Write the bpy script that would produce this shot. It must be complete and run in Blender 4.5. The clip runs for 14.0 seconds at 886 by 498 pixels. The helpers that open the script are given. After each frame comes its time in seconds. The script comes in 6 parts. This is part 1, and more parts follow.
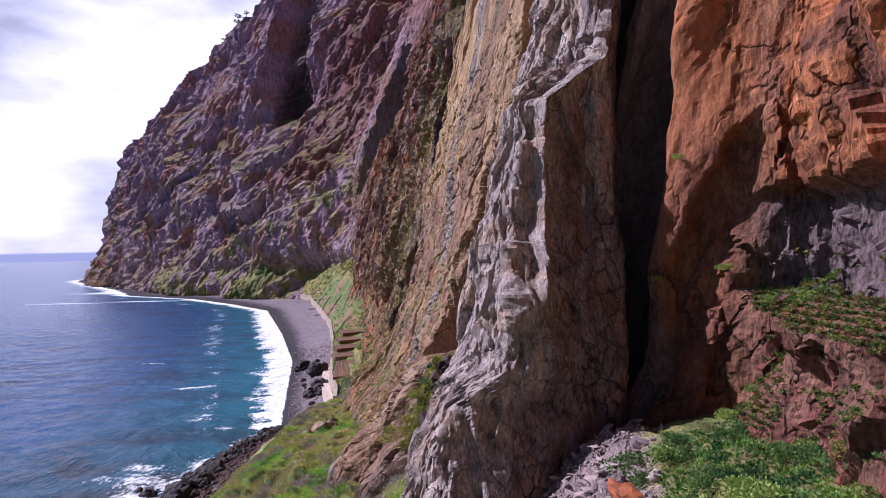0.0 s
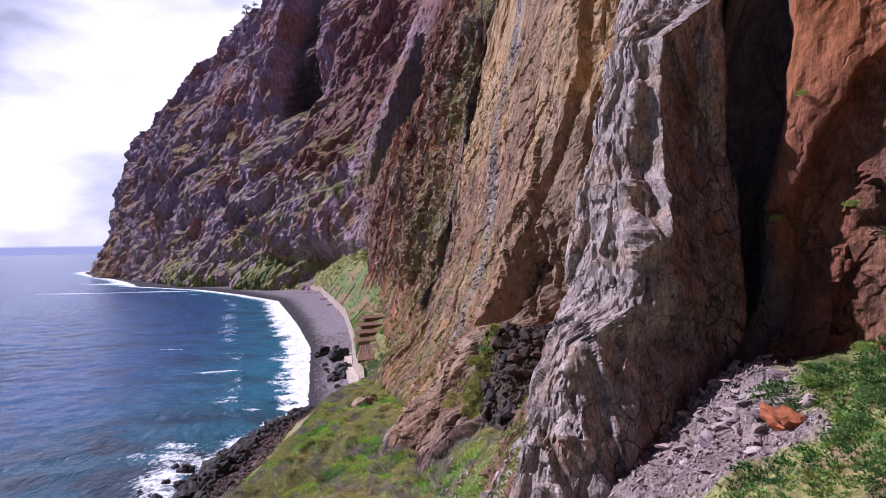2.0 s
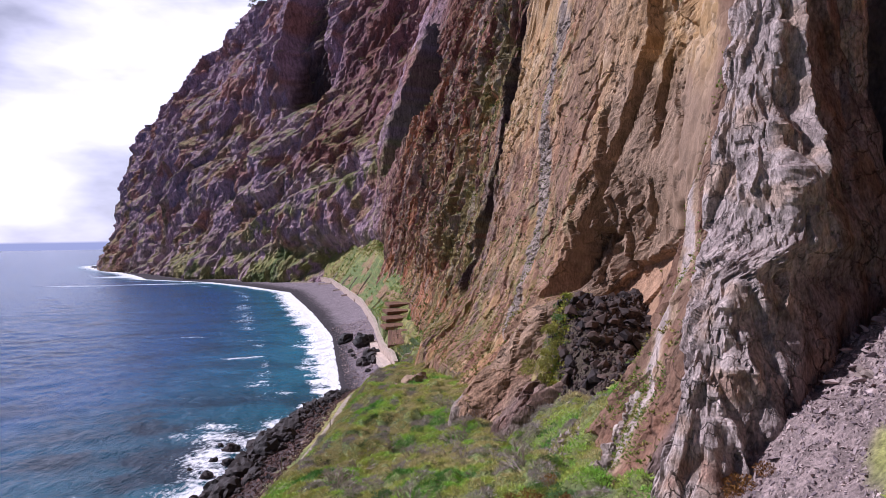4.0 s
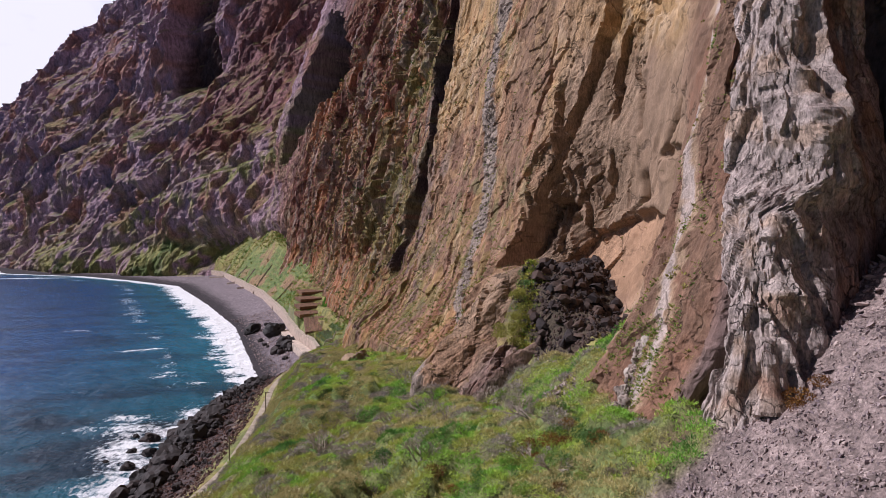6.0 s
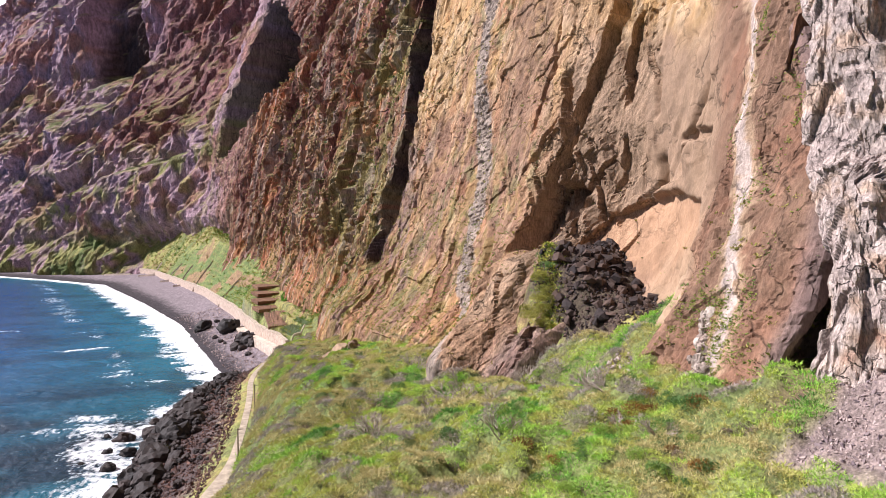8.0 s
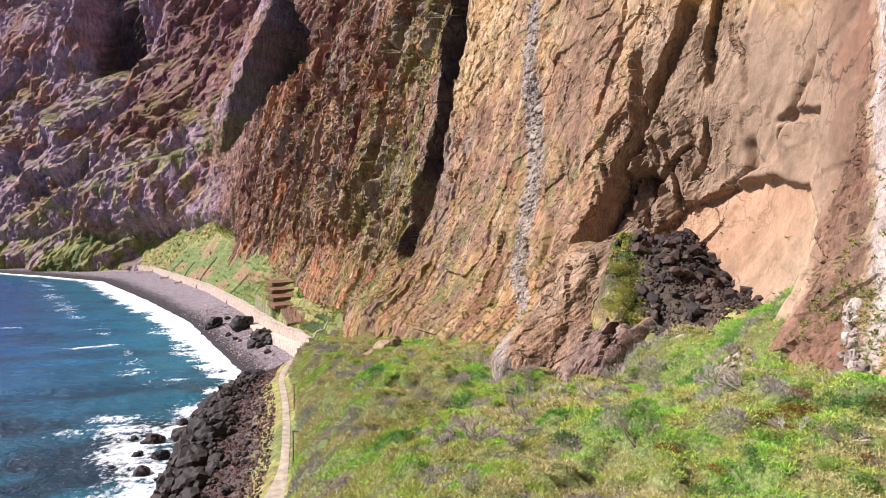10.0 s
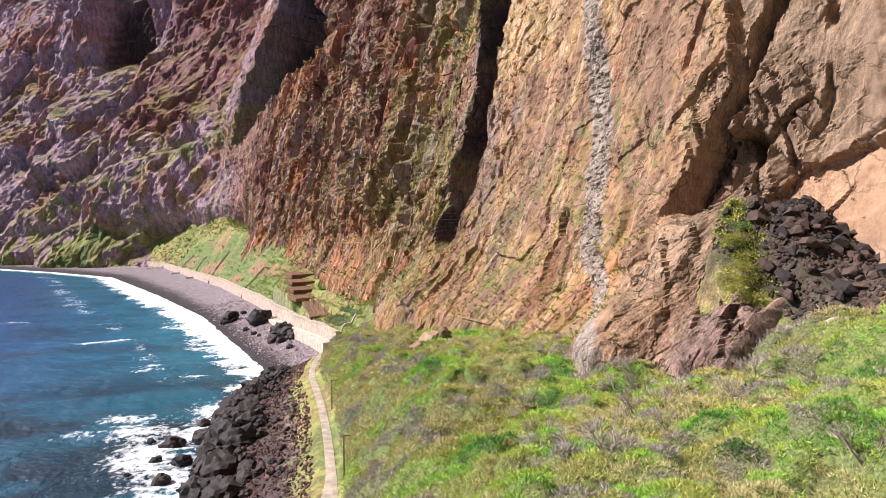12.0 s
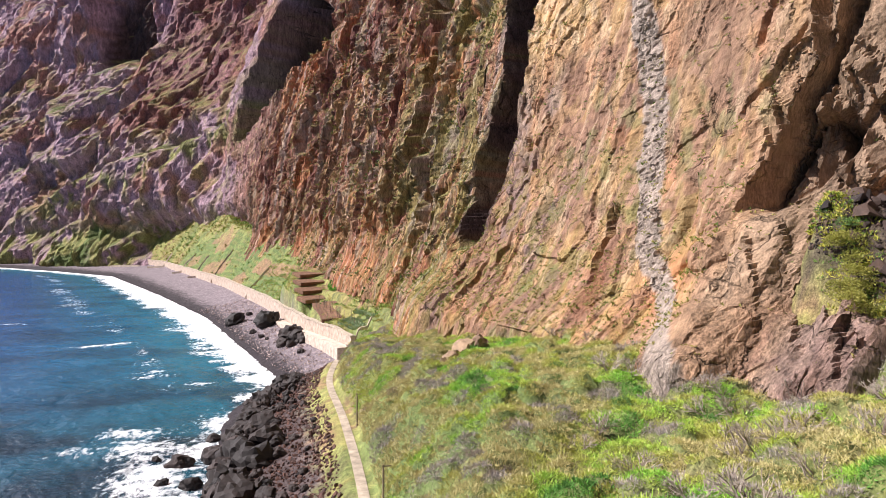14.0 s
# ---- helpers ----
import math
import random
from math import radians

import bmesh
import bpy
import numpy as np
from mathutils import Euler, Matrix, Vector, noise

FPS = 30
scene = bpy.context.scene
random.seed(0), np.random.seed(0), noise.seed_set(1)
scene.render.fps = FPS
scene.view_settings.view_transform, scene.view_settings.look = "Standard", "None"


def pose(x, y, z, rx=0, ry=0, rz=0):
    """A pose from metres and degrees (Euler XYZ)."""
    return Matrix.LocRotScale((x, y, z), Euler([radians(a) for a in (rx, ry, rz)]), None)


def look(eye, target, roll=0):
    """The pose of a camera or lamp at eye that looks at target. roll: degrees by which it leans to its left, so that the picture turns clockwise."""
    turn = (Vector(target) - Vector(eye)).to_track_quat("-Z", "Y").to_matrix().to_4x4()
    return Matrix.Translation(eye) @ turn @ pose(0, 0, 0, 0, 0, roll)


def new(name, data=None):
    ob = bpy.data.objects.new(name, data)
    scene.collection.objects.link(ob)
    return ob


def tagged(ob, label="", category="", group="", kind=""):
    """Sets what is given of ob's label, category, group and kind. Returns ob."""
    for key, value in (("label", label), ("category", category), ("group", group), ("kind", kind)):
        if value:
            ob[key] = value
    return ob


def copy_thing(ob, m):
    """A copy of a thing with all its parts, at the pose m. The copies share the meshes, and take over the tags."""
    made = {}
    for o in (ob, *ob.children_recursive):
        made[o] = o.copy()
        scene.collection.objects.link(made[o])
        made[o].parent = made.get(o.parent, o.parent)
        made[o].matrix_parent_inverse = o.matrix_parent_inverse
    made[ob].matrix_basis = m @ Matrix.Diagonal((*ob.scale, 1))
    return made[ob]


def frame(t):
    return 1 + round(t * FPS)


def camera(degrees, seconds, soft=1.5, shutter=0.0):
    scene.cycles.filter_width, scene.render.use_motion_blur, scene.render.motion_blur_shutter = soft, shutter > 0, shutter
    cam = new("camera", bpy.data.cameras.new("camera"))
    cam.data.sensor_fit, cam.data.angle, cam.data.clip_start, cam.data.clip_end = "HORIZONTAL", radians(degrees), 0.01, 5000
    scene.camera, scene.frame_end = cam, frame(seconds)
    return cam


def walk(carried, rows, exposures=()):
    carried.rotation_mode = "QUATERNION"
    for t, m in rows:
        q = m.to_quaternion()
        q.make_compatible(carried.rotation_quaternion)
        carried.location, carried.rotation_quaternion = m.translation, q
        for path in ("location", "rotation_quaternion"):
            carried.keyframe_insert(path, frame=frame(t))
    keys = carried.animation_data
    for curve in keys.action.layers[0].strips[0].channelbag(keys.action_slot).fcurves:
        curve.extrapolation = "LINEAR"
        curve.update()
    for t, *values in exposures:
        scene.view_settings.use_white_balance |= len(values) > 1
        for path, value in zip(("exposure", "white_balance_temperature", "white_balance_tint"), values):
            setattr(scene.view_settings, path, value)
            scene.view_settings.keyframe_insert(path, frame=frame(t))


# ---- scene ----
cam = camera(70.2, 14.0, soft=0.65)
ROWS = [
    (0, 0.00, 0.00, 54.00, 89.80, 1.20, 0.01),
    (0.5, -1.73, 0.10, 53.04, 89.68, 1.15, 0.03),
    (1, -3.69, 0.13, 51.98, 89.61, 0.98, 0.07),
    (1.5, -5.80, 0.28, 51.04, 89.50, 0.96, 0.13),
    (2, -8.05, 0.41, 50.12, 89.41, 0.90, 0.21),
    (2.5, -10.45, 0.56, 49.18, 89.29, 0.93, 0.24),
    (3, -12.93, 0.66, 48.30, 89.17, 0.92, 0.25),
    (3.5, -15.52, 0.73, 47.41, 89.08, 0.98, 0.30),
    (3.7, -16.56, 0.77, 47.08, 89.03, 1.00, 0.34),
    (5.8, -27.88, 2.79, 42.32, 88.80, 0.19, -7.88),
    (6, -29.02, 3.09, 42.02, 88.74, 0.25, -9.84),
    (6.5, -32.07, 3.84, 41.22, 88.69, 0.27, -12.28),
    (7, -35.11, 4.75, 40.45, 88.64, 0.20, -13.78),
    (7.5, -38.24, 5.83, 39.90, 88.66, 0.11, -15.69),
    (7.7, -39.53, 6.23, 39.79, 88.66, 0.18, -16.06),
    (9.8, -49.22, 14.55, 38.58, 88.59, -0.13, -17.24),
    (10, -49.67, 15.66, 38.24, 88.58, -0.12, -17.15),
    (10.5, -50.82, 19.12, 37.20, 88.54, -0.10, -16.72),
    (11, -51.82, 22.85, 36.13, 88.51, -0.09, -16.61),
    (11.5, -52.55, 26.77, 35.08, 88.51, -0.06, -16.58),
    (12, -53.29, 30.52, 34.67, 88.49, -0.03, -16.55),
    (12.5, -54.00, 33.31, 34.58, 88.47, -0.01, -16.41),
    (13, -54.57, 35.58, 34.53, 88.39, 0.02, -16.39),
    (13.5, -55.04, 38.33, 34.52, 88.37, -0.04, -16.44),
    (14, -55.54, 41.36, 34.50, 88.37, -0.10, -16.55),
]
walk(cam, [(t, pose(x, y, z, rx, ry, rz)) for t, x, y, z, rx, ry, rz in ROWS],
     exposures=[(0.0, 0.0, 5500, 34), (3.7, -0.04, 5600, 31), (6.0, -0.27, 5950, 24), (6.5, 0.15, 6000, 23), (7.0, 0.41, 6100, 22), (7.5, 0.53, 6150, 21), (10.0, 0.61, 6200, 20), (14.0, 0.66, 6300, 18)])

# ---- light ----
SUN_AZ, SUN_EL = 284.0, 45.0   # compass degrees from +y, clockwise, and height
world = bpy.data.worlds.new("sky")
scene.world = world
world.use_nodes = True
wn, wl = world.node_tree.nodes, world.node_tree.links
sky = wn.new("ShaderNodeTexSky")
sky.sky_type = "NISHITA"
sky.sun_disc = False
sky.sun_elevation = radians(SUN_EL)
sky.sun_rotation = radians(SUN_AZ)
sky.air_density, sky.dust_density = 0.8, 0.7
wn["Background"].inputs["Strength"].default_value = 0.028
tc = wn.new("ShaderNodeTexCoord")
cl = wn.new("ShaderNodeTexNoise")
cl.inputs["Scale"].default_value = 2.2
cl.inputs["Detail"].default_value = 6
mp = wn.new("ShaderNodeMapping")
mp.inputs["Scale"].default_value = (1, 1, 2.6)
mp.inputs["Location"].default_value = (0.35, 0.1, 0.2)
wl.new(tc.outputs["Generated"], mp.inputs["Vector"])
wl.new(mp.outputs["Vector"], cl.inputs["Vector"])
cr = wn.new("ShaderNodeValToRGB")
cr.color_ramp.elements[0].position, cr.color_ramp.elements[1].position = 0.36, 0.56
wl.new(cl.outputs["Fac"], cr.inputs["Fac"])
mx = wn.new("ShaderNodeMix")
mx.data_type = "RGBA"
# the bright veil of cloud lies towards the sun, over the sea
vd = wn.new("ShaderNodeVectorMath")
vd.operation = "DOT_PRODUCT"
wl.new(tc.outputs["Generated"], vd.inputs[0])
vd.inputs[1].default_value = (-0.62, 0.72, 0.3)
vr = wn.new("ShaderNodeMapRange")
vr.inputs["From Min"].default_value, vr.inputs["From Max"].default_value = 0.58, 0.84
wl.new(vd.outputs["Value"], vr.inputs["Value"])
vm = wn.new("ShaderNodeMath")
vm.operation = "MULTIPLY"
wl.new(cr.outputs["Color"], vm.inputs[0])
wl.new(vr.outputs["Result"], vm.inputs[1])
wl.new(vm.outputs[0], mx.inputs["Factor"])
wl.new(sky.outputs["Color"], mx.inputs["A"])
mx.inputs["B"].default_value = (39, 39, 40.8, 1)
# hazy band round the horizon and the far sea below it
sep = wn.new("ShaderNodeSeparateXYZ")
wl.new(tc.outputs["Generated"], sep.inputs["Vector"])
hz = wn.new("ShaderNodeMapRange")
hz.inputs["From Min"].default_value, hz.inputs["From Max"].default_value = 0.001, 0.004
wl.new(sep.outputs["Z"], hz.inputs["Value"])
mh = wn.new("ShaderNodeMix")
mh.data_type = "RGBA"
wl.new(hz.outputs["Result"], mh.inputs["Factor"])
mh.inputs["A"].default_value = (13.7, 15.5, 22, 1)
wl.new(mx.outputs["Result"], mh.inputs["B"])
wl.new(mh.outputs["Result"], wn["Background"].inputs["Color"])

sun = new("sun", bpy.data.lights.new("sun", "SUN"))
sun.data.energy, sun.data.angle, sun.data.color = 5.0, radians(0.6), (1.0, 0.95, 0.88)
az, el = radians(SUN_AZ), radians(SUN_EL)
TO_SUN = Vector((math.sin(az) * math.cos(el), math.cos(az) * math.cos(el), math.sin(el)))
sun.matrix_world = look(TO_SUN * 900, (0, 0, 0))


# ---- noise ----
def hash3(i, j, k, seed=0):
    h = (i * 374761393 + j * 668265263 + k * 2147483647 + seed * 1274126177) & 0xFFFFFFFF
    h = ((h ^ (h >> 13)) * 1274126177) & 0xFFFFFFFF
    h = ((h ^ (h >> 16)) * 2246822519) & 0xFFFFFFFF
    return ((h ^ (h >> 15)) & 0xFFFFFF) / float(0xFFFFFF)


def vnoise(x, y, z=0.0, seed=0):
    """Smooth gradient noise, about -1 to 1; flat where z is one number."""
    solid = np.ndim(z) > 0
    x, y = np.broadcast_arrays(np.asarray(x, float), np.asarray(y, float))
    z = np.asarray(z, float)
    i, j, k = (np.floor(a).astype(np.int64) for a in (x, y, z))
    f, g, h = x - i, y - j, z - k
    u, v, w = (a * a * a * (a * (a * 6 - 15) + 10) for a in (f, g, h))
    out = 0.0
    for a in (0, 1):
        for b in (0, 1):
            for c in (0, 1) if solid else (0,):
                r = hash3(i + a, j + b, k + c, seed)
                th = r * 6.2831853 * 7.0
                if solid:
                    zz = r * 31.7 % 2.0 - 1.0
                    q = np.sqrt(1 - zz * zz)
                    dot = ((f - a) * np.cos(th) + (g - b) * np.sin(th)) * q + (h - c) * zz
                    out = out + dot * (u if a else 1 - u) * (v if b else 1 - v) * (w if c else 1 - w)
                else:
                    out = out + ((f - a) * np.cos(th) + (g - b) * np.sin(th)) * (u if a else 1 - u) * (v if b else 1 - v)
    return out * 1.6


def fbm(x, y, z=0.0, octaves=4, seed=0, gain=0.5):
    out, amp, m = 0.0, 1.0, 1.0
    for o in range(octaves):
        out = out + amp * vnoise(x * m + 13.7 * o, y * m - 7.1 * o, z * m, seed + o)
        amp, m = amp * gain, m * 2.03
    return out


def ridged(x, y, z=0.0, octaves=4, seed=0, gain=0.5):
    """Sharp crests at 1, rounded hollows towards 0."""
    out, amp, m = 0.0, 1.0, 1.0
    for o in range(octaves):
        out = out + amp * (1 - np.abs(vnoise(x * m + 9.2 * o, y * m + 4.4 * o, z * m, seed + o)) * 2)
        amp, m = amp * gain, m * 2.1
    return out


def facets(x, y, z=0.0, seed=0, tilt=1.1):
    """Flat, randomly tilted faces that meet in edges, about -1 to 1."""
    solid = np.ndim(z) > 0
    x, y = np.broadcast_arrays(np.asarray(x, float), np.asarray(y, float))
    z = np.asarray(z, float)
    i, j, k = (np.floor(a).astype(np.int64) for a in (x, y, z))
    best, val = np.full(x.shape, 9.0), np.zeros(x.shape)
    for a in (-1, 0, 1):
        for b in (-1, 0, 1):
            for c in (-1, 0, 1) if solid else (0,):
                p, q, r = i + a, j + b, k + c
                h = hash3(p, q, r, seed + 1)
                h2, h3, h4, h5 = (h * 57.31) % 1.0, (h * 917.7) % 1.0, (h * 1733.9) % 1.0, (h * 3511.3) % 1.0
                dx, dy = x - p - h, y - q - h2
                d = dx * dx + dy * dy
                lean = (h3 - 0.5) * dx + (h4 - 0.5) * dy
                if solid:
                    dz = z - r - h3
                    d = d + dz * dz
                    lean = lean + ((h2 * 7.7) % 1.0 - 0.5) * dz
                near = d < best
                val = np.where(near, h5 - 0.5 + lean * 2 * tilt, val)
                best = np.where(near, d, best)
    return val


def step(a, b, v):
    t = np.clip((v - a) / (b - a), 0, 1)
    return t * t * (3 - 2 * t)


def lerp(a, b, t):
    return a + (b - a) * t


def tone(code):
    """A linear colour from an sRGB hex code."""
    v = np.array([int(code[i:i + 2], 16) / 255 for i in (0, 2, 4)])
    return np.where(v <= 0.04045, v / 12.92, ((v + 0.055) / 1.055) ** 2.4)


# ---- meshes ----
def fill(me, co, faces, smooth=True, tint=None, extra=None):
    co = np.asarray(co, np.float32).reshape(-1, 3)
    faces = np.asarray(faces, np.int32)
    n = faces.shape[1]
    me.vertices.add(len(co))
    me.vertices.foreach_set("co", co.ravel())
    me.loops.add(faces.size)
    me.loops.foreach_set("vertex_index", faces.ravel())
    me.polygons.add(len(faces))
    me.polygons.foreach_set("loop_start", np.arange(0, faces.size, n, dtype=np.int32))
    me.polygons.foreach_set("loop_total", np.full(len(faces), n, np.int32))
    me.polygons.foreach_set("use_smooth", np.full(len(faces), smooth))
    me.update(calc_edges=True)
    if tint is not None:
        at = me.attributes.new("tint", "FLOAT_COLOR", "POINT")
        at.data.foreach_set("color", np.c_[np.asarray(tint).reshape(-1, 3), np.ones(len(co))].astype(np.float32).ravel())
    for key, v in (extra or {}).items():
        at = me.attributes.new(key, "FLOAT", "POINT")
        at.data.foreach_set("value", np.asarray(v, np.float32).ravel())
    me.validate()
    return me


def grid_faces(nr, nc, wrap=False, flip=False):
    r, c = np.meshgrid(np.arange(nr - 1), np.arange(nc if wrap else nc - 1), indexing="ij")
    c2 = (c + 1) % nc
    f = np.stack([r * nc + c, r * nc + c2, (r + 1) * nc + c2, (r + 1) * nc + c], -1).reshape(-1, 4)
    return f[:, ::-1] if flip else f


def sheet(name, co, material, tint=None, extra=None, wrap=False, flip=False, smooth=True):
    nr, nc = co.shape[:2]
    me = bpy.data.meshes.new(name)
    fill(me, co, grid_faces(nr, nc, wrap, flip), smooth, tint, extra)
    me.materials.append(material)
    return new(name, me)


def normals(co, wrap=False):
    du = np.gradient(co, axis=1)
    if wrap:
        du = (np.roll(co, -1, 1) - np.roll(co, 1, 1)) / 2
    dv = np.gradient(co, axis=0)
    n = np.cross(du, dv)
    return n / np.maximum(np.linalg.norm(n, axis=-1, keepdims=True), 1e-9)


def part(name, bm, material, parent, label=""):
    me = bpy.data.meshes.new(name)
    bm.to_mesh(me)
    bm.free()
    me.materials.append(material)
    ob = new(name, me)
    ob.parent = parent
    return tagged(ob, label)


# ---- materials ----
def material(name):
    m = bpy.data.materials.new(name)
    m.use_nodes = True
    return m, m.node_tree.nodes, m.node_tree.links, m.node_tree.nodes["Principled BSDF"]


def noise_node(n, l, scale, detail=5, rough=0.55, stretch=(1, 1, 1)):
    co = n.new("ShaderNodeNewGeometry")
    mp = n.new("ShaderNodeMapping")
    mp.inputs["Scale"].default_value = stretch
    l.new(co.outputs["Position"], mp.inputs["Vector"])
    t = n.new("ShaderNodeTexNoise")
    t.inputs["Scale"].default_value, t.inputs["Detail"].default_value, t.inputs["Roughness"].default_value = scale, detail, rough
    l.new(mp.outputs["Vector"], t.inputs["Vector"])
    return t


def ramp(n, l, src, a, b, lo=0.0, hi=1.0):
    r = n.new("ShaderNodeMapRange")
    r.inputs["From Min"].default_value, r.inputs["From Max"].default_value = a, b
    r.inputs["To Min"].default_value, r.inputs["To Max"].default_value = lo, hi
    l.new(src, r.inputs["Value"])
    return r.outputs["Result"]


def multiply(n, l, a, b, kind="MULTIPLY", fac=1.0):
    m = n.new("ShaderNodeMix")
    m.data_type, m.blend_type = "RGBA", kind
    if isinstance(fac, float):
        m.inputs["Factor"].default_value = fac
    else:
        l.new(fac, m.inputs["Factor"])
    for k, v in (("A", a), ("B", b)):
        if isinstance(v, tuple):
            m.inputs[k].default_value = (*v, 1)
        else:
            l.new(v, m.inputs[k])
    return m.outputs["Result"]


def rock_material(name, grain, stretch, bump, rough=0.9, cracks=0.0):
    """Rock whose large colour zones come with the mesh; grain, stains and relief are added here."""
    m, n, l, bsdf = material(name)
    at = n.new("ShaderNodeAttribute")
    at.attribute_name = "tint"
    a = noise_node(n, l, grain, 8, 0.65, stretch)
    b = noise_node(n, l, grain * 6, 6, 0.7, (stretch[0], stretch[1], (stretch[2] + 0.25) / 2))
    c = noise_node(n, l, grain * 0.22, 4, 0.6)
    calm = n.new("ShaderNodeAttribute")       # 0: rough rock, 1: smooth, wind-worn rock
    calm.attribute_name = "calm"

    def eased(src, share):
        q = n.new("ShaderNodeMix")
        l.new(ramp(n, l, calm.outputs["Fac"], 0, 1, 0, share), q.inputs["Factor"])
        l.new(src, q.inputs["A"])
        q.inputs["B"].default_value = 1.0
        return q.outputs["Result"]

    v = n.new("ShaderNodeMath")
    v.operation = "MULTIPLY"
    l.new(eased(ramp(n, l, a.outputs["Fac"], 0.3, 0.7, 0.5, 1.5), 0.7), v.inputs[0])
    l.new(eased(ramp(n, l, b.outputs["Fac"], 0.32, 0.68, 0.4, 1.6), 0.85), v.inputs[1])
    w = n.new("ShaderNodeMath")
    w.operation = "MULTIPLY"
    l.new(v.outputs[0], w.inputs[0])
    l.new(ramp(n, l, c.outputs["Fac"], 0.3, 0.7, 0.85, 1.15), w.inputs[1])
    line = None
    if cracks:
        # thin joints between blocks, here and there
        warp = noise_node(n, l, cracks * 0.8, 4, 0.6)
        bent = n.new("ShaderNodeVectorMath")
        bent.operation = "MULTIPLY_ADD"
        l.new(warp.outputs["Color"], bent.inputs[0])
        bent.inputs[1].default_value = (1.6 / cracks, 1.6 / cracks, 1.6 / cracks)
        geo = n.new("ShaderNodeNewGeometry")
        l.new(geo.outputs["Position"], bent.inputs[2])
        squeeze = n.new("ShaderNodeMapping")
        squeeze.inputs["Scale"].default_value = (1, 1, 0.55)
        l.new(bent.outputs[0], squeeze.inputs["Vector"])
        vor = n.new("ShaderNodeTexVoronoi")
        vor.feature = "DISTANCE_TO_EDGE"
        vor.inputs["Scale"].default_value = cracks
        l.new(squeeze.outputs["Vector"], vor.inputs["Vector"])
        parted = ramp(n, l, c.outputs["Fac"], 0.42, 0.62, 0.1, 1.0)
        gap = n.new("ShaderNodeMath")
        gap.operation = "MULTIPLY"
        l.new(ramp(n, l, vor.outputs["Distance"], 0.0, 0.045, 1.0, 0.0), gap.inputs[0])
        l.new(parted, gap.inputs[1])
        line = gap.outputs[0]
        dust = n.new("ShaderNodeMath")
        dust.operation = "MULTIPLY"
        l.new(w.outputs[0], dust.inputs[0])
        l.new(ramp(n, l, line, 0, 1, 1.0, 0.45), dust.inputs[1])
        w = dust
    col = n.new("ShaderNodeVectorMath")
    col.operation = "SCALE"
    l.new(at.outputs["Color"], col.inputs[0])
    l.new(w.outputs[0], col.inputs["Scale"])
    l.new(col.outputs[0], bsdf.inputs["Base Color"])
    bsdf.inputs["Roughness"].default_value = rough
    bsdf.inputs["Specular IOR Level"].default_value = 0.25
    h = n.new("ShaderNodeMath")
    h.operation = "ADD"
    l.new(a.outputs["Fac"], h.inputs[0])
    hb = n.new("ShaderNodeMath")
    hb.operation = "MULTIPLY"
    l.new(b.outputs["Fac"], hb.inputs[0])
    hb.inputs[1].default_value = 0.45
    l.new(hb.outputs[0], h.inputs[1])
    if line is not None:
        cut = n.new("ShaderNodeMath")
        cut.operation = "SUBTRACT"
        l.new(h.outputs[0], cut.inputs[0])
        l.new(line, cut.inputs[1])
        h = cut
    bp = n.new("ShaderNodeBump")
    bp.inputs["Strength"].default_value, bp.inputs["Distance"].default_value = 1.0, bump
    l.new(ramp(n, l, calm.outputs["Fac"], 0, 1, 1.0, 0.25), bp.inputs["Strength"])
    l.new(h.outputs[0], bp.inputs["Height"])
    l.new(bp.outputs["Normal"], bsdf.inputs["Normal"])
    return m


def leaf_material(name, colours, rough=0.6):
    """Leaves whose colour differs from plant to plant and from leaf to leaf."""
    m, n, l, bsdf = material(name)
    oi = n.new("ShaderNodeObjectInfo")
    ge = n.new("ShaderNodeNewGeometry")
    add = n.new("ShaderNodeMath")
    add.operation = "MULTIPLY_ADD"
    l.new(ge.outputs["Random Per Island"], add.inputs[0])
    add.inputs[1].default_value = 0.5
    half = n.new("ShaderNodeMath")
    half.operation = "MULTIPLY"
    l.new(oi.outputs["Random"], half.inputs[0])
    half.inputs[1].default_value = 0.5
    l.new(half.outputs[0], add.inputs[2])
    cr = n.new("ShaderNodeValToRGB")
    el = cr.color_ramp.elements
    while len(el) < len(colours):
        el.new(0.5)
    for i, c in enumerate(colours):
        el[i].position = i / (len(colours) - 1)
        el[i].color = (*tone(c), 1)
    l.new(add.outputs[0], cr.inputs["Fac"])
    l.new(cr.outputs["Color"], bsdf.inputs["Base Color"])
    bsdf.inputs["Roughness"].default_value = rough
    bsdf.inputs["Specular IOR Level"].default_value = 0.3
    tr = n.new("ShaderNodeBsdfTranslucent")
    l.new(cr.outputs["Color"], tr.inputs["Color"])
    ms = n.new("ShaderNodeMixShader")
    ms.inputs["Fac"].default_value = 0.3
    l.new(bsdf.outputs[0], ms.inputs[1])
    l.new(tr.outputs[0], ms.inputs[2])
    l.new(ms.outputs[0], n["Material Output"].inputs["Surface"])
    return m


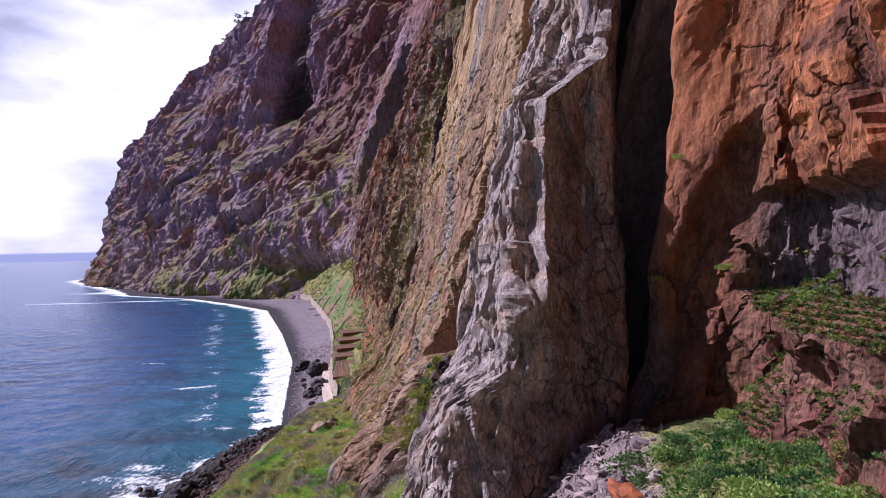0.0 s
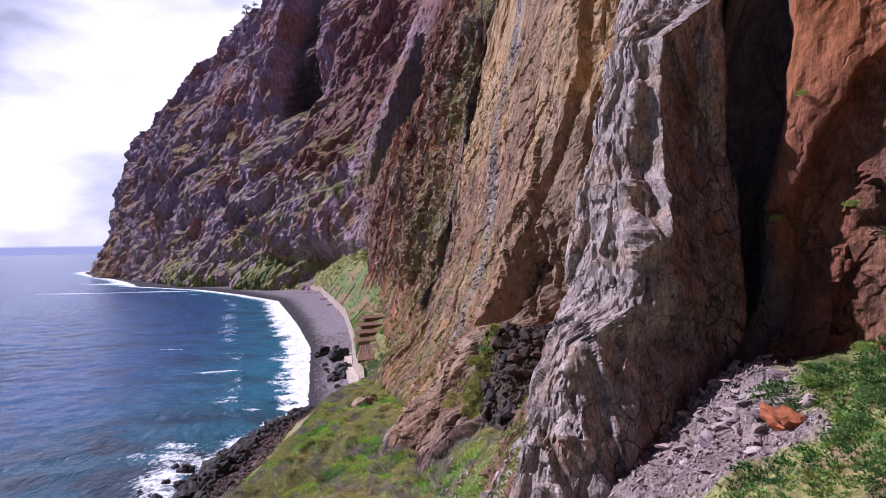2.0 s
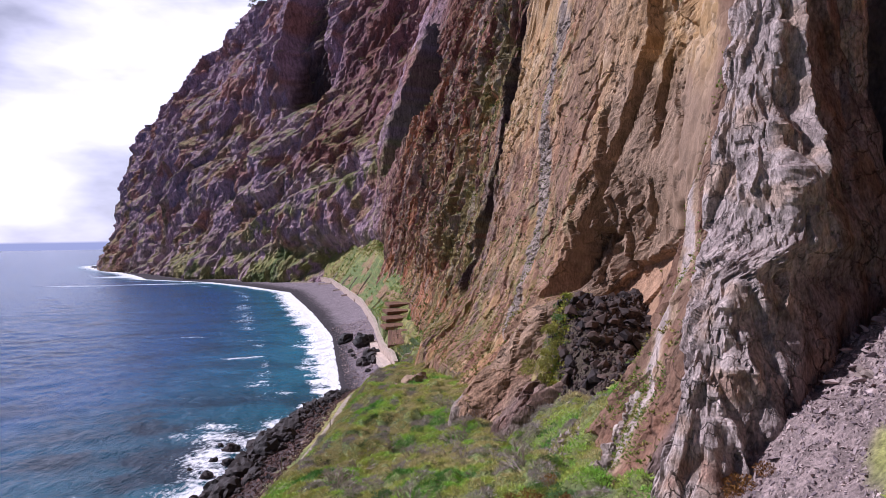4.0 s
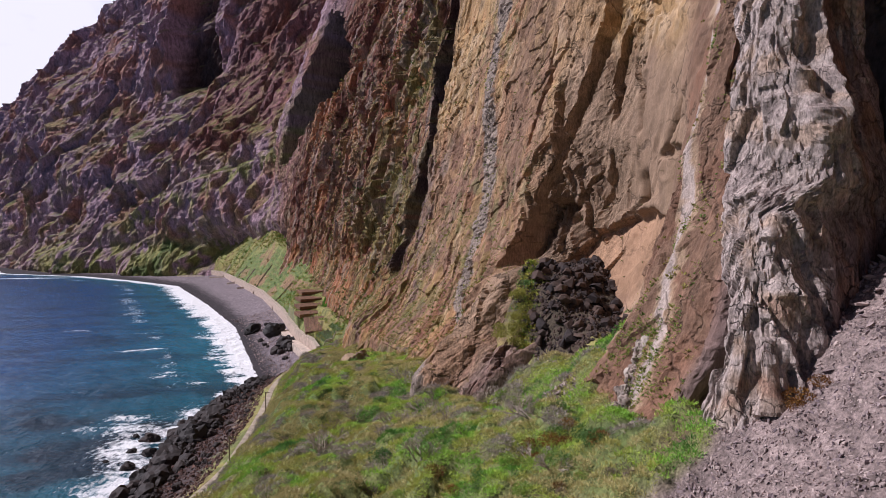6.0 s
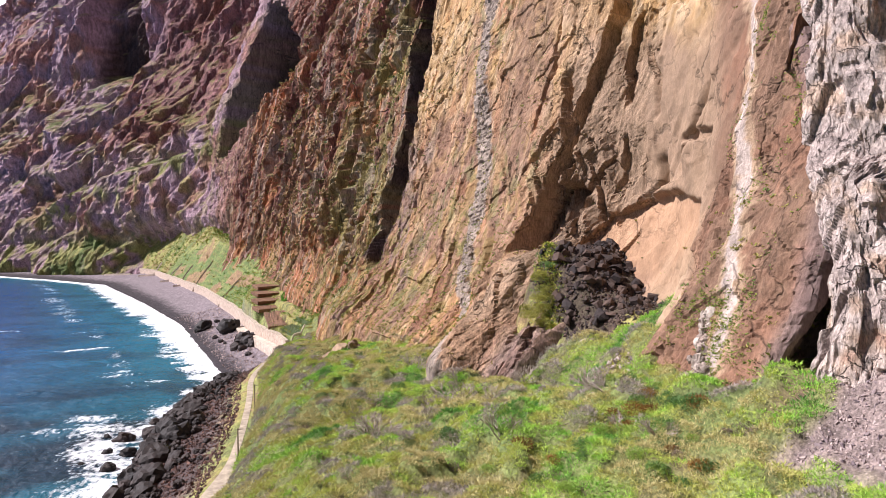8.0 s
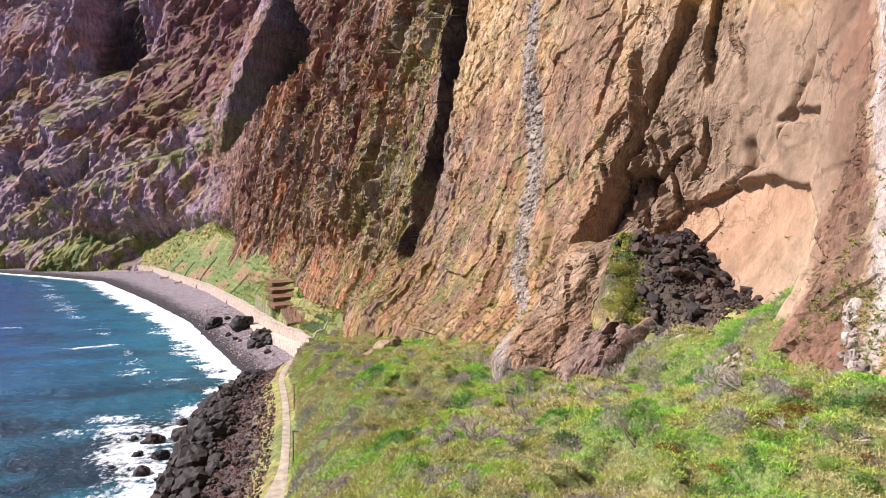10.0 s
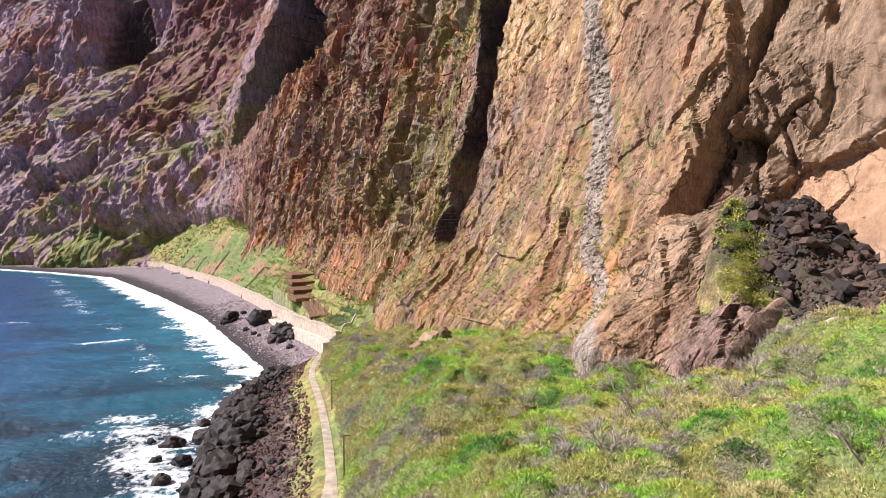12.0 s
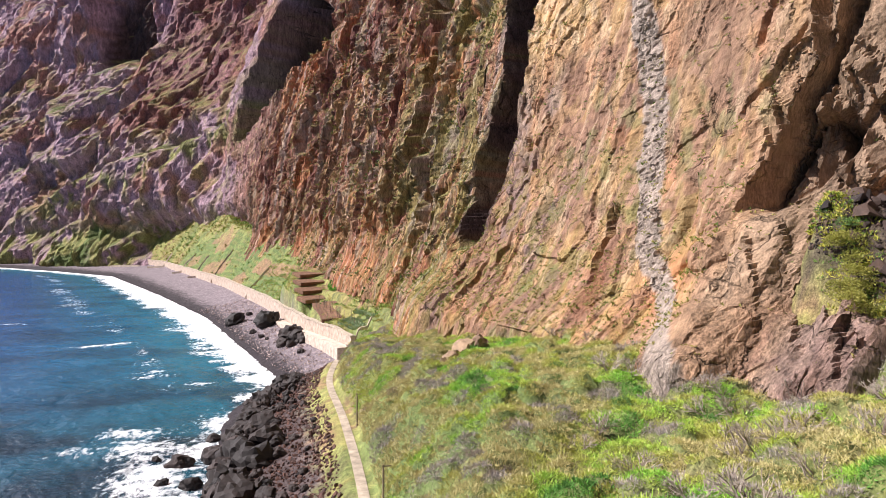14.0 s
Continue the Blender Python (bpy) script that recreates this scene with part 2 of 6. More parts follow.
def stone_material(name, low, high, scale=1.5, bump=0.08, rough=0.85):
    """Loose stone: each one has its own shade."""
    m, n, l, bsdf = material(name)
    oi = n.new("ShaderNodeObjectInfo")
    ge = n.new("ShaderNodeNewGeometry")
    ad = n.new("ShaderNodeMath")
    l.new(ge.outputs["Random Per Island"], ad.inputs[0])
    l.new(oi.outputs["Random"], ad.inputs[1])
    fr = n.new("ShaderNodeMath")
    fr.operation = "FRACT"
    l.new(ad.outputs[0], fr.inputs[0])
    a = noise_node(n, l, scale, 8, 0.65)
    base = multiply(n, l, tuple(tone(low)), tuple(tone(high)), "MIX", fr.outputs[0])
    shade = n.new("ShaderNodeVectorMath")
    shade.operation = "SCALE"
    l.new(base, shade.inputs[0])
    l.new(ramp(n, l, a.outputs["Fac"], 0.3, 0.7, 0.55, 1.4), shade.inputs["Scale"])
    l.new(shade.outputs[0], bsdf.inputs["Base Color"])
    bsdf.inputs["Roughness"].default_value = rough
    bp = n.new("ShaderNodeBump")
    bp.inputs["Distance"].default_value = bump
    l.new(a.outputs["Fac"], bp.inputs["Height"])
    l.new(bp.outputs["Normal"], bsdf.inputs["Normal"])
    return m


NEAR_ROCK = rock_material("weathered tuff", 0.6, (1, 1, 0.55), 0.6, cracks=0.22)
MID_ROCK = rock_material("fluted cliff rock", 0.7, (1, 1, 0.16), 0.9, cracks=0.1)
FAR_ROCK = rock_material("distant cliff rock", 0.26, (1, 1, 0.35), 2.2)
FIN_ROCK = rock_material("grey jointed basalt", 0.9, (1, 1, 0.5), 0.34, cracks=0.8)
SOIL = rock_material("soil and turf", 0.8, (1, 1, 1), 0.25)
LEAF_GREEN = leaf_material("green leaves", ["68883e", "8caa50", "b0be60"])
LEAF_YELLOW = leaf_material("yellow-green leaves", ["7c8040", "98984a", "a8a454"])
LEAF_DRY = leaf_material("grey-brown dry scrub", ["6e6258", "8c7e70", "a4967e"])
LEAF_RUST = leaf_material("rust-brown withered leaves", ["6a4a2c", "8a6034", "a4803c"])
LEAF_DARK = leaf_material("dark green leaves", ["48683a", "608244", "7c9850"])
SCREE = stone_material("grey-mauve scree", "74666a", "bcaaa2")
SHORE_STONE = stone_material("dark wet basalt", "1c1716", "382c28", 0.9, 0.14, 0.75)
RED_STONE = stone_material("reddish shore stone", "3a2824", "6c4c40", 1.2, 0.08, 0.8)
RUBBLE = stone_material("dark fallen rock", "282020", "544238", 1.2, 0.1, 0.85)
PALE_STONE = stone_material("pale rock", "8a7a70", "b4a89c", 1.2, 0.06)
ORANGE_STONE = stone_material("rust-orange rock", "a05a34", "c07040", 1.2, 0.06)
BROWN_STONE = stone_material("brown rock", "6e5848", "9c8468", 1.2, 0.06)

# ---- plan ----
PLAN = [(27, -40), (25, 10), (22, 26), (21.5, 34), (24.5, 38.5), (21.5, 41.6), (17.5, 42.4), (14.6, 43.6), (14.3, 46.5), (15.2, 51), (11, 53.5),
        (3.2, 44.2), (2.4, 50), (3.6, 59), (6, 65), (9, 73), (9.5, 80), (8.5, 86), (5, 92), (1.5, 98), (-0.2, 106), (-1.5, 116), (-3.5, 130),
        (-5.5, 141), (-7.5, 151), (-8.5, 158), (-10, 172), (-12.5, 186), (-17, 215), (-23, 250), (-29, 290), (-38, 335),
        (-53, 390), (-64, 440), (-74, 500), (-90, 565), (-150, 650), (-280, 755), (-455, 930), (-615, 1120), (-712, 1290),
        (-695, 1400), (-600, 1500), (-300, 1600)]
curve = np.array(PLAN, float)
for _ in range(2):
    q = np.empty((2 * len(curve) - 2, 2))
    q[0::2], q[1::2] = 0.75 * curve[:-1] + 0.25 * curve[1:], 0.25 * curve[:-1] + 0.75 * curve[1:]
    curve = np.vstack([curve[:1], q, curve[-1:]])
ALONG = np.r_[0, np.cumsum(np.hypot(*np.diff(curve, axis=0).T))]


def s_at(x, y):
    return ALONG[np.argmin(np.hypot(curve[:, 0] - x, curve[:, 1] - y))]


S_ALCOVE, S_PANEL, S_RECESS, S_BROWN = s_at(24.5, 39), s_at(14, 43), s_at(15, 50), s_at(2.8, 52)
S_GULLY, S_MID, S_CAPE = s_at(-9, 164), s_at(-58, 400), s_at(-712, 1290)

ZB = (-10, 20, 26, 34, 45, 60, 80, 120, 300, 600)
XB = (-26, -15, -9, -4, 0, 3.5, 8, 18, 90, 230)


def setback(s, y, z):
    """How far the face lies back at a height."""
    b = np.interp(z, ZB, XB)
    k = np.interp(y, (0, 42, 45, 165, 195, 2000), (0.15, 0.15, 1, 1, 0.6, 0.6)) * np.interp(y, (390, 440, 720, 800), (1, 0.2, 0.2, 1))
    b = b * np.where(z > 45, np.interp(y, (0, 44, 50), (0.3, 0.3, 1)), k)
    return b + np.interp(s, (S_BROWN - 15, S_BROWN - 11, S_BROWN - 3, S_BROWN + 2), (0, 1, 1, 0)) * np.clip(z - 50, 0, None) * 0.2


def path_y(z, zs, ys):
    return np.interp(z, zs, ys)


def groove(v, half, depth, sharp=1.0):
    """A hollow across v, deepest at 0."""
    return -depth * np.clip(1 - np.abs(v / half), 0, 1) ** sharp


def trench(v, half, depth, far_edge):
    """A steep-walled hollow across v with a sharp far side."""
    return -depth * step(-half, -half * 0.55, v) * (1 - step(half - far_edge, half, v))


def arch_z(y):
    """Height of the broken ledge over the pale hollow."""
    return np.interp(y, (60, 64, 70, 77.5, 82, 85, 88.3, 90.2, 93), (35, 39, 43.5, 45.4, 45.2, 43.9, 43.0, 39.9, 36)) + 0.35 * vnoise(y / 1.6, 0.7, 0.1, 24)


def relief(s, x, y, z, fine):
    """How far the face stands out (+) or is hollowed (-), in metres."""
    near = 1 - step(150, 200, y)
    far = step(330, 520, y)
    mid = 1 - near - far * (1 - near)
    # broad buttresses and flutes
    warp = fbm(s / 19, z / 34, 0.3, 3, 15)
    out = near * (1.2 * fbm(s / 15, z / 26, 0.3, 3, 11) + (0.5 - 0.3 * step(88, 94, y)) * (ridged(s / 6 + z / 45 + 0.7 * warp, z / 30, 0.1, 4, 21) - 0.8))
    out += mid * (2.0 * fbm(s / 36 + z / 90, z / 130, 0.5, 2, 31) + 3.3 * (ridged(s / 19 + z / 80 + 0.5 * warp, z / 420, 0.2, 5, 41, 0.6) - 0.8))
    diag = s * 0.60 + z * 0.80
    runs = s * 0.80 - z * 0.60
    wf = fbm(s / 90, z / 90, 0.1, 3, 55)
    low = 1 - step(150, 230, z)
    broad = step(500, 620, y)
    out += broad * (16 * fbm(s / 210, z / 170, 0.7, 3, 51) + 10 * (ridged(diag / 100 + 0.5 * wf, runs / 260, 0.4, 3, 61, 0.5) - 0.8))
    out += broad * low * 6.0 * (ridged(diag / 40 + 0.5 * wf, runs / 190, 0.4, 4, 67, 0.5) - 0.8)
    out += broad * (1 - low) * 6.0 * (ridged(s / 44 + z / 150 + 0.4 * wf, z / 260, 0.4, 4, 65, 0.55) - 0.8)
    # smooth slabs in the quarry-like hollow, rougher rock elsewhere
    slab = step(60, 64, y) * (1 - step(94, 99, y)) * step(27, 33, z) * (1 - step(62, 75, z))
    strip = step(44, 46, y) * (1 - step(58, 66, y + (45 - z) * 0.3))
    panel = step(S_PANEL - 4, S_PANEL - 2, s + (z - 56) * 0.3) * (1 - step(S_RECESS - 4, S_RECESS - 2, s))
    rough = near * (1 - 0.8 * slab) * (1 - 0.6 * strip) * (1 - 0.8 * panel) * (1 - 0.35 * step(90, 94, y) * (1 - step(104, 112, y)) * (1 - step(44, 52, z)))
    worn = step(88, 92, y) * (1 - step(136, 150, y))      # soft, weathered face without blocks
    rough = rough * (1 - 0.75 * worn)
    if fine < 1.0:
        knob = np.clip(vnoise(s / 0.75, z / 0.8, 0.2, 77) - 0.2, 0, 1)
        out += near * worn * (0.5 * facets(s / 6 + z / 40 + 0.5 * warp, z / 9, 0.5, 73, 0.8) - 0.5 * np.clip(vnoise(s / 1.3, z / 1.7, 0.7, 69) - 0.25, 0, 1) + 0.4 * knob * step(-0.1, 0.3, fbm(s / 6, z / 8, 0.1, 3, 79)) + 0.22 * fbm(s / 1.8, z / 3.0, 0.4, 3, 93))
        out += rough * 0.75 * facets(s / 3.4 + 0.5 * warp, z / 6.0, 0.5, 71) + slab * 0.55 * facets(s / 6 + z / 12, z / 8 - s / 20, 0.5, 81, 0.7)
        out += rough * 0.30 * facets(s / 1.1, z / 1.9, 0.5, 75)
        out += rough * 0.30 * fbm(s / 2.6, z / 4.0, 0.9, 4, 91, 0.6)
        out += near * slab * 0.06 * fbm(s / 2, z / 2, 0.2, 3, 95)
    elif fine < 1.5:
        out += mid * 0.7 * facets(s / 4.2 + warp + z / 70, z / 70, 0.5, 105, 0.7) + mid * 0.5 * fbm(s / 2.4 + z / 60, z / 120, 0.4, 3, 107, 0.6) + mid * 0.55 * fbm(s / 3, z / 4.5, 0.4, 4, 117, 0.6)
    if fine >= 1.0:
        out += far * (1.7 * (ridged(s / 13 + z / 70 + 0.5 * wf, z / 80, 0.5, 3, 119, 0.6) - 0.8) + 1.6 * fbm(s / 8, z / 10, 0.4, 4, 113, 0.65))
    out += mid * 0.45 * (ridged(s / 2.6 + 0.5 * warp + z / 60, z / 240, 0.6, 2, 103, 0.6) - 0.7)
    out += mid * 1.9 * (ridged(s / 6.2 + z / 60 + 0.5 * warp, z / 300, 0.6, 3, 101, 0.6) - 0.8)
    out -= mid * (1 - step(22, 44, z)) * np.clip(out, 0, None) * 0.8
    for zs, ys, half, deep in (((60, 80, 95, 120, 180), (204, 207, 209, 213, 226), 2.2, 9), ((50, 75, 100, 150), (236, 240, 247, 262), 2.4, 8), ((30, 48, 66), (196, 199, 202), 1.8, 6),
                               ((70, 100, 140, 190), (286, 292, 300, 312), 3.0, 9), ((38, 60, 85), (262, 266, 272), 2.0, 6), ((90, 130, 180), (181, 189, 198), 2.2, 9), ((45, 70, 92), (318, 324, 330), 2.4, 7)):
        v = y - path_y(z, zs, ys) - 1.6 * vnoise(z / 11, 1.1, 0.5, 37) - 0.7 * vnoise(z / 3.5, 2.1, 0.5, 39)
        out += groove(v, half, deep, 0.6) * step(zs[0] - 3, zs[0] + 6, z) * (1 - step(zs[-1] - 8, zs[-1] + 4, z))
    # the deep dark gully
    v = y - path_y(z, (25, 32, 47, 58, 67, 85, 130), (164, 163.5, 163, 163.5, 162.5, 166, 176)) - 1.0 * vnoise(z / 6, 0.5, 0.5, 3)
    hw = np.interp(z, (28, 33, 40, 60, 80), (1.0, 4, 6, 6.5, 6))
    out += trench(v, hw, 20.0 * step(30, 36, z), 0.8)
    # grey dyke standing slightly proud
    d = y - path_y(z, (20, 32, 43, 56, 70, 120), (98, 113, 118, 122, 127, 142)) - 0.5 * vnoise(z / 7, 1.5, 0.5, 4)
    dyke = (1 - step(1.9, 2.4, np.abs(d))) * step(20, 26, z)
    if fine < 1.0:
        out += dyke * step(24, 32, z) * (0.15 + 0.34 * facets(s / 0.8, z / 0.8, 0.5, 111))
    # fissures above the hollow
    for zs, ys, half, deep in (((38, 46, 51, 55, 61, 67, 75, 95), (100, 98, 97, 95.5, 94.5, 92.5, 91.5, 95), 1.2, 4.5),
                               ((44, 48, 56, 62, 66), (93, 94.5, 96.8, 98, 99), 1.0, 3.0),
                               ((49, 54, 59), (77, 74, 72), 0.5, 1.2),
                               ((58, 66, 76), (104, 102.5, 103), 0.45, 1.4), ((45.3, 47.2, 50.5), (83.8, 81.3, 81.5), 0.8, 1.5), ((45.3, 48.8, 51.4), (93, 91, 88.9), 0.6, 1.4), ((48.8, 52.5, 58.6), (104, 101.3, 98.8), 0.5, 1.2), ((57, 61.1, 66.6), (82.5, 83.5, 86.6), 0.45, 1.0), ((46.5, 50, 54), (88.4, 87, 87.6), 0.4, 0.9), ((60, 66, 73), (88, 89, 88.5), 0.6, 2.0), ((28, 33, 38), (121, 121.5, 123), 1.3, 2.6)):
        v = y - path_y(z, zs, ys) - 0.35 * vnoise(z / 2.2, 2.5, 0.5, 5)
        inside = step(zs[0] - 2, zs[0], z) * (1 - step(zs[-1] - 1, zs[-1] + 1, z))
        out += groove(v, half, deep, 0.45) * inside
    # hollow under the arch, and the dark cave at its end
    arch = arch_z(y)
    hollow = step(60, 66, y) * (1 - step(92, 95, y)) * (1 - step(arch - 0.25, arch + 0.25, z)) * step(24, 33, z)
    out -= hollow * (0.7 + 0.5 * step(31, 40.5, z)) + 2.4 * step(63, 72, y) * (1 - step(90, 97, y)) * (1 - step(44, 60, z))
    ledge = step(74, 78, y) * (1 - step(88, 90, y)) * step(arch, arch + 0.3, z) * (1 - step(arch + 1.0, arch + 1.5, z + 0.5 * vnoise(y / 1.3, 0.2, 0.1, 26)))
    out += 0.7 * ledge * step(-0.3, 0.0, vnoise(y / 2.2, 0.5, 0.5, 28))
    out -= 5.5 * (1 - step(0.75, 1.15, ((y - 96.0 + 0.35 * (z - 43)) / 3.0) ** 2 + ((z - 42.0) / 6.0) ** 2 + 0.3 * vnoise(y / 2, z / 2, 0.1, 16)))
    out += np.interp(y, (78.5, 81.5, 97, 106), (0, 8.5, 5, 0)) * (1 - step(np.interp(y, (84, 92), (25, 30)), np.interp(y, (84, 92), (33, 40)), z + 1.2 * vnoise(y / 2.5, 0.4, 0.1, 18)))
    lower = step(79, 82, y) * (1 - step(96, 99, y)) * step(22, 25, z) * (1 - step(34, 37, z))
    if fine < 1.0:
        out += lower * 1.1 * facets((y - 0.5 * z) / 2.6, (z + 0.5 * y) / 14, 0.5, 87)
        for zs, ys in (((25, 30, 34), (91, 93.5, 94)), ((22, 27, 32), (88.5, 90.5, 92.5)), ((24, 28, 33), (96.5, 97.5, 99.5)), ((29, 34, 37), (106, 104.5, 105)), ((31, 36, 41), (109.5, 108, 108.5))):
            out += groove(y - path_y(z, zs, ys) - 0.7 * vnoise(z / 4.5, 0.5, 0.5, 89), 1.0, 1.0, 1.0) * step(zs[0] - 1, zs[0] + 1, z) * (1 - step(zs[-1] - 1, zs[-1] + 1, z))
    blades = step(86, 90, y) * (1 - step(99, 102, y)) * step(38, 42, z) * (1 - step(52, 57, z))
    if fine < 1.0:
        out += blades * 1.3 * facets((y - 0.45 * z) / 1.5, (z + 0.4 * y) / 7, 0.5, 83)
    out -= 1.1 * (1 - step(0.6, 1.2, ((y - 74) / 3.4) ** 2 + ((z - 52.1 + 0.3 * vnoise(y / 1.1, 0.1, 0.1, 44)) / 0.7) ** 2))
    # rounded shells beside the hollow
    for cy, cz, r, h in ((101.5, 32.5, 3.0, 1.3), (97.2, 35.0, 2.4, 1.1), (103.5, 37, 2.8, 0.9)):
        rr = ((y - cy) / r) ** 2 + ((z - cz) / r) ** 2
        out += h * np.sqrt(np.clip(1 - rr, 0, 1))
    # alcove beyond the near buttress: overhang, blocky recess, planted ledge
    al = 1 - step(S_ALCOVE + 3, S_ALCOVE + 7, s)
    out += al * (1.6 * step(56.5, 57.5, z + 0.8 * vnoise(s / 3, 0.1, 0.1, 6)) + 3.6 * (1 - step(49.5, 51.2, z + 1.0 * vnoise(s / 4, 0.3, 0.1, 7))))
    out += al * 1.5 * (1 - step(46, 50, z)) * fbm(s / 5, z / 5, 0.2, 3, 8)
    # the smooth panel's edge, with a shaded cleft beside it
    edge = np.interp(z, (42, 50, 60, 63.5, 70), (S_PANEL + 3.5, S_PANEL + 1.2, S_PANEL - 2.5, S_PANEL - 5.3, S_PANEL - 8))
    v = edge - s + 0.4 * vnoise(z / 2, 0.7, 0.2, 9)
    out -= 1.3 * step(0, 0.8, v) * (1 - step(3.0, 5.5, v)) * (1 - step(60, 64, z))
    # big shaded hollows in the middle and far cliff
    begin = np.interp(z, (98, 102, 110, 120, 124, 143, 177, 205, 222, 400), (485, 460, 430, 394, 329, 345, 405, 455, 507, 507))
    v = y - (begin + 508) / 2
    out += trench(v, (508 - begin) / 2 + 2 * wf * (begin < 500), 74 * step(96, 101, z + 2 * wf) * (1 - step(216, 224, z)), 5.0)
    out += 12 * np.exp(-((y - 526) / 30) ** 2) * step(70, 125, z)
    v = y - 728 - 0.2 * (z - 230)
    out += trench(v, 26, 38 * step(196, 236, z), 6.0)
    out -= step(390, 430, y) * (1 - step(690, 760, y)) * 9 * (1 - step(36, 56, z))
    out += np.interp(y, (600, 660, 800, 900), (0, 16, 12, 0)) * (1 - step(2, 36, z)) ** 0.8
    # sloping bench across the far cliff
    line = np.interp(y, (455, 485, 580, 690, 740, 900), (150, 132, 112, 92, 60, 30))
    bench = far * step(535, 560, y) * (1 - step(700, 800, y))
    out -= bench * 16 * step(line - 6, line + 6, z) - bench * 8
    return out


def smoothness(s, y, z):
    """Where the near cliff is worn smooth, 0 to 1."""
    slab = step(60, 64, y) * (1 - 0.6 * step(83, 87, y)) * (1 - step(96, 99, y)) * step(24, 30, z)
    face = step(96, 100, y) * (1 - step(152, 160, y)) * (0.35 + 0.4 * step(-0.1, 0.3, fbm(s / 9, z / 12, 0.4, 3, 191)))
    strip = 0.55 * step(44, 46, y) * (1 - step(60, 63, y))
    panel = 0.6 * step(S_PANEL - 4, S_PANEL - 2, s) * (1 - step(S_RECESS - 4, S_RECESS - 2, s))
    return np.maximum.reduce([0.9 * slab, face, strip, panel])


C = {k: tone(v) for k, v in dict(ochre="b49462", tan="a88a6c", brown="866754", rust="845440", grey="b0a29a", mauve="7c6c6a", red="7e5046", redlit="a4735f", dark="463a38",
                                 pale="bea688", slab="937c66", shade_brown="5a4844", strip="7a604e", dyke="988a7e", scree="8a7b76", moss="8a8450", grass="8c8e54", green="566c3c", far="a88c96", orange="b07048").items()}


def blend(col, name, mask):
    return col + (C[name] - col) * np.clip(mask, 0, 1)[..., None]


def cliff_tint(s, x, y, z, nz, stand):
    near = 1 - step(158, 172, y + 3 * vnoise(z / 9, 0.1, 0.1, 12))
    far = step(380, 560, y)
    n1 = fbm(s / 18, z / 30, 0.2, 4, 201)
    n2 = fbm(s / 6, z / lerp(16, 9, near), 0.4, 4, 211)
    n3 = fbm(s / 2.6, z / lerp(8, 4, near), 0.6, 4, 221)
    n4 = fbm(s / 1.2, z / 1.4, 0.1, 4, 231)
    col = np.broadcast_to(C["brown"], s.shape + (3,)).copy()
    # near face: tan and ochre above, brown below
    col = blend(col, "tan", near * step(-0.1, 0.4, n2 + 0.4 * n4) * 0.8)
    face = near * step(100, 104, y)
    col = blend(col, "pale", face * step(128, 134, y) * step(46, 58, z) * step(-0.2, 0.3, n1 + 0.3 * n3) * 0.6)
    col = blend(col, "ochre", near * step(58, 70, z + 8 * n1 + 4 * n3) * step(64, 72, y) * 0.65)
    col = blend(col, "pale", near * step(62, 72, z + 8 * n2) * step(0.0, 0.35, n3) * step(64, 72, y) * 0.6)
    col = blend(col, "mauve", face * step(0.05, 0.4, n1 - n2 * 0.4) * (1 - step(60, 72, z)) * 0.55)
    col = blend(col, "brown", face * step(105, 110, y) * (1 - step(60, 70, z)) * step(0.0, 0.4, n4 + 0.4 * n2) * 0.5)
    col = blend(col, "tan", near * step(91, 94, y) * (1 - step(112, 132, y)) * 0.5)
    col = blend(col, "brown", face * (1 - step(132, 142, y)) * (0.45 + 0.5 * n1))
    col = blend(col, "rust", face * step(100, 108, y) * (1 - step(38, 52, z + 6 * n1)) * step(-0.15, 0.3, n3) * 0.5)
    slab = step(61, 64, y) * (1 - step(97, 100, y)) * step(24, 27, z)
    col = blend(col, "slab", slab * (1 - step(62, 74, z + 5 * n1)) * 0.85)
    col = blend(col, "pale", slab * (1 - step(-0.4, 0.4, z - arch_z(y))) * (1 - step(90, 93, y)) * 0.35)
    col = blend(col, "orange", slab * (1 - step(-0.4, 0.4, z - arch_z(y))) * step(-0.1, 0.4, n1) * 0.25)
    # cave recess darkened in its colour to strengthen the shade inside
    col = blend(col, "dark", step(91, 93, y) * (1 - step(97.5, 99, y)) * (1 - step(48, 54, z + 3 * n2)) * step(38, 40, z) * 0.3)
    strip = step(44, 45, y) * (x < 9) * (1 - step(60, 66, y + (40 - z) * 0.32))
    col = blend(col, "strip", strip)
    col = blend(col, "rust", strip * step(-0.1, 0.4, n2 + 0.3 * (1 - step(30, 42, z))) * 0.25)
    # planted skirts and orange streaks
    col = blend(col, "moss", near * step(100, 106, y) * (1 - step(26, 60, z)) * step(0.0, 0.3, n3 + 0.3 * n1) * 0.6)
    col = blend(col, "orange", near * step(100, 104, y) * step(0.35, 0.6, n2) * 0.25)
    worn = step(97, 103, y) * near * (1 - step(136, 150, y))
    col = blend(col, "brown", worn * step(0.0, 0.3, fbm(s / 8, z / 9, 0.8, 4, 281)) * 0.6)
    col = blend(col, "ochre", worn * step(0.15, 0.4, fbm(s / 5, z / 12, 0.5, 4, 283)) * 0.45)
    col = blend(col, "pale", worn * step(0.35, 0.5, fbm(s / 2, z / 9, 0.5, 4, 285)) * 0.4)
    col = blend(col, "strip", worn * np.exp(-((y - 112) / 7) ** 4) * step(46, 54, z + 5 * n2) * (0.5 + 0.4 * step(-0.2, 0.3, n4)))
    col = blend(col, "orange", worn * np.exp(-((y - 107) / 4) ** 2 - ((z - 28) / 4) ** 2) * 0.6)
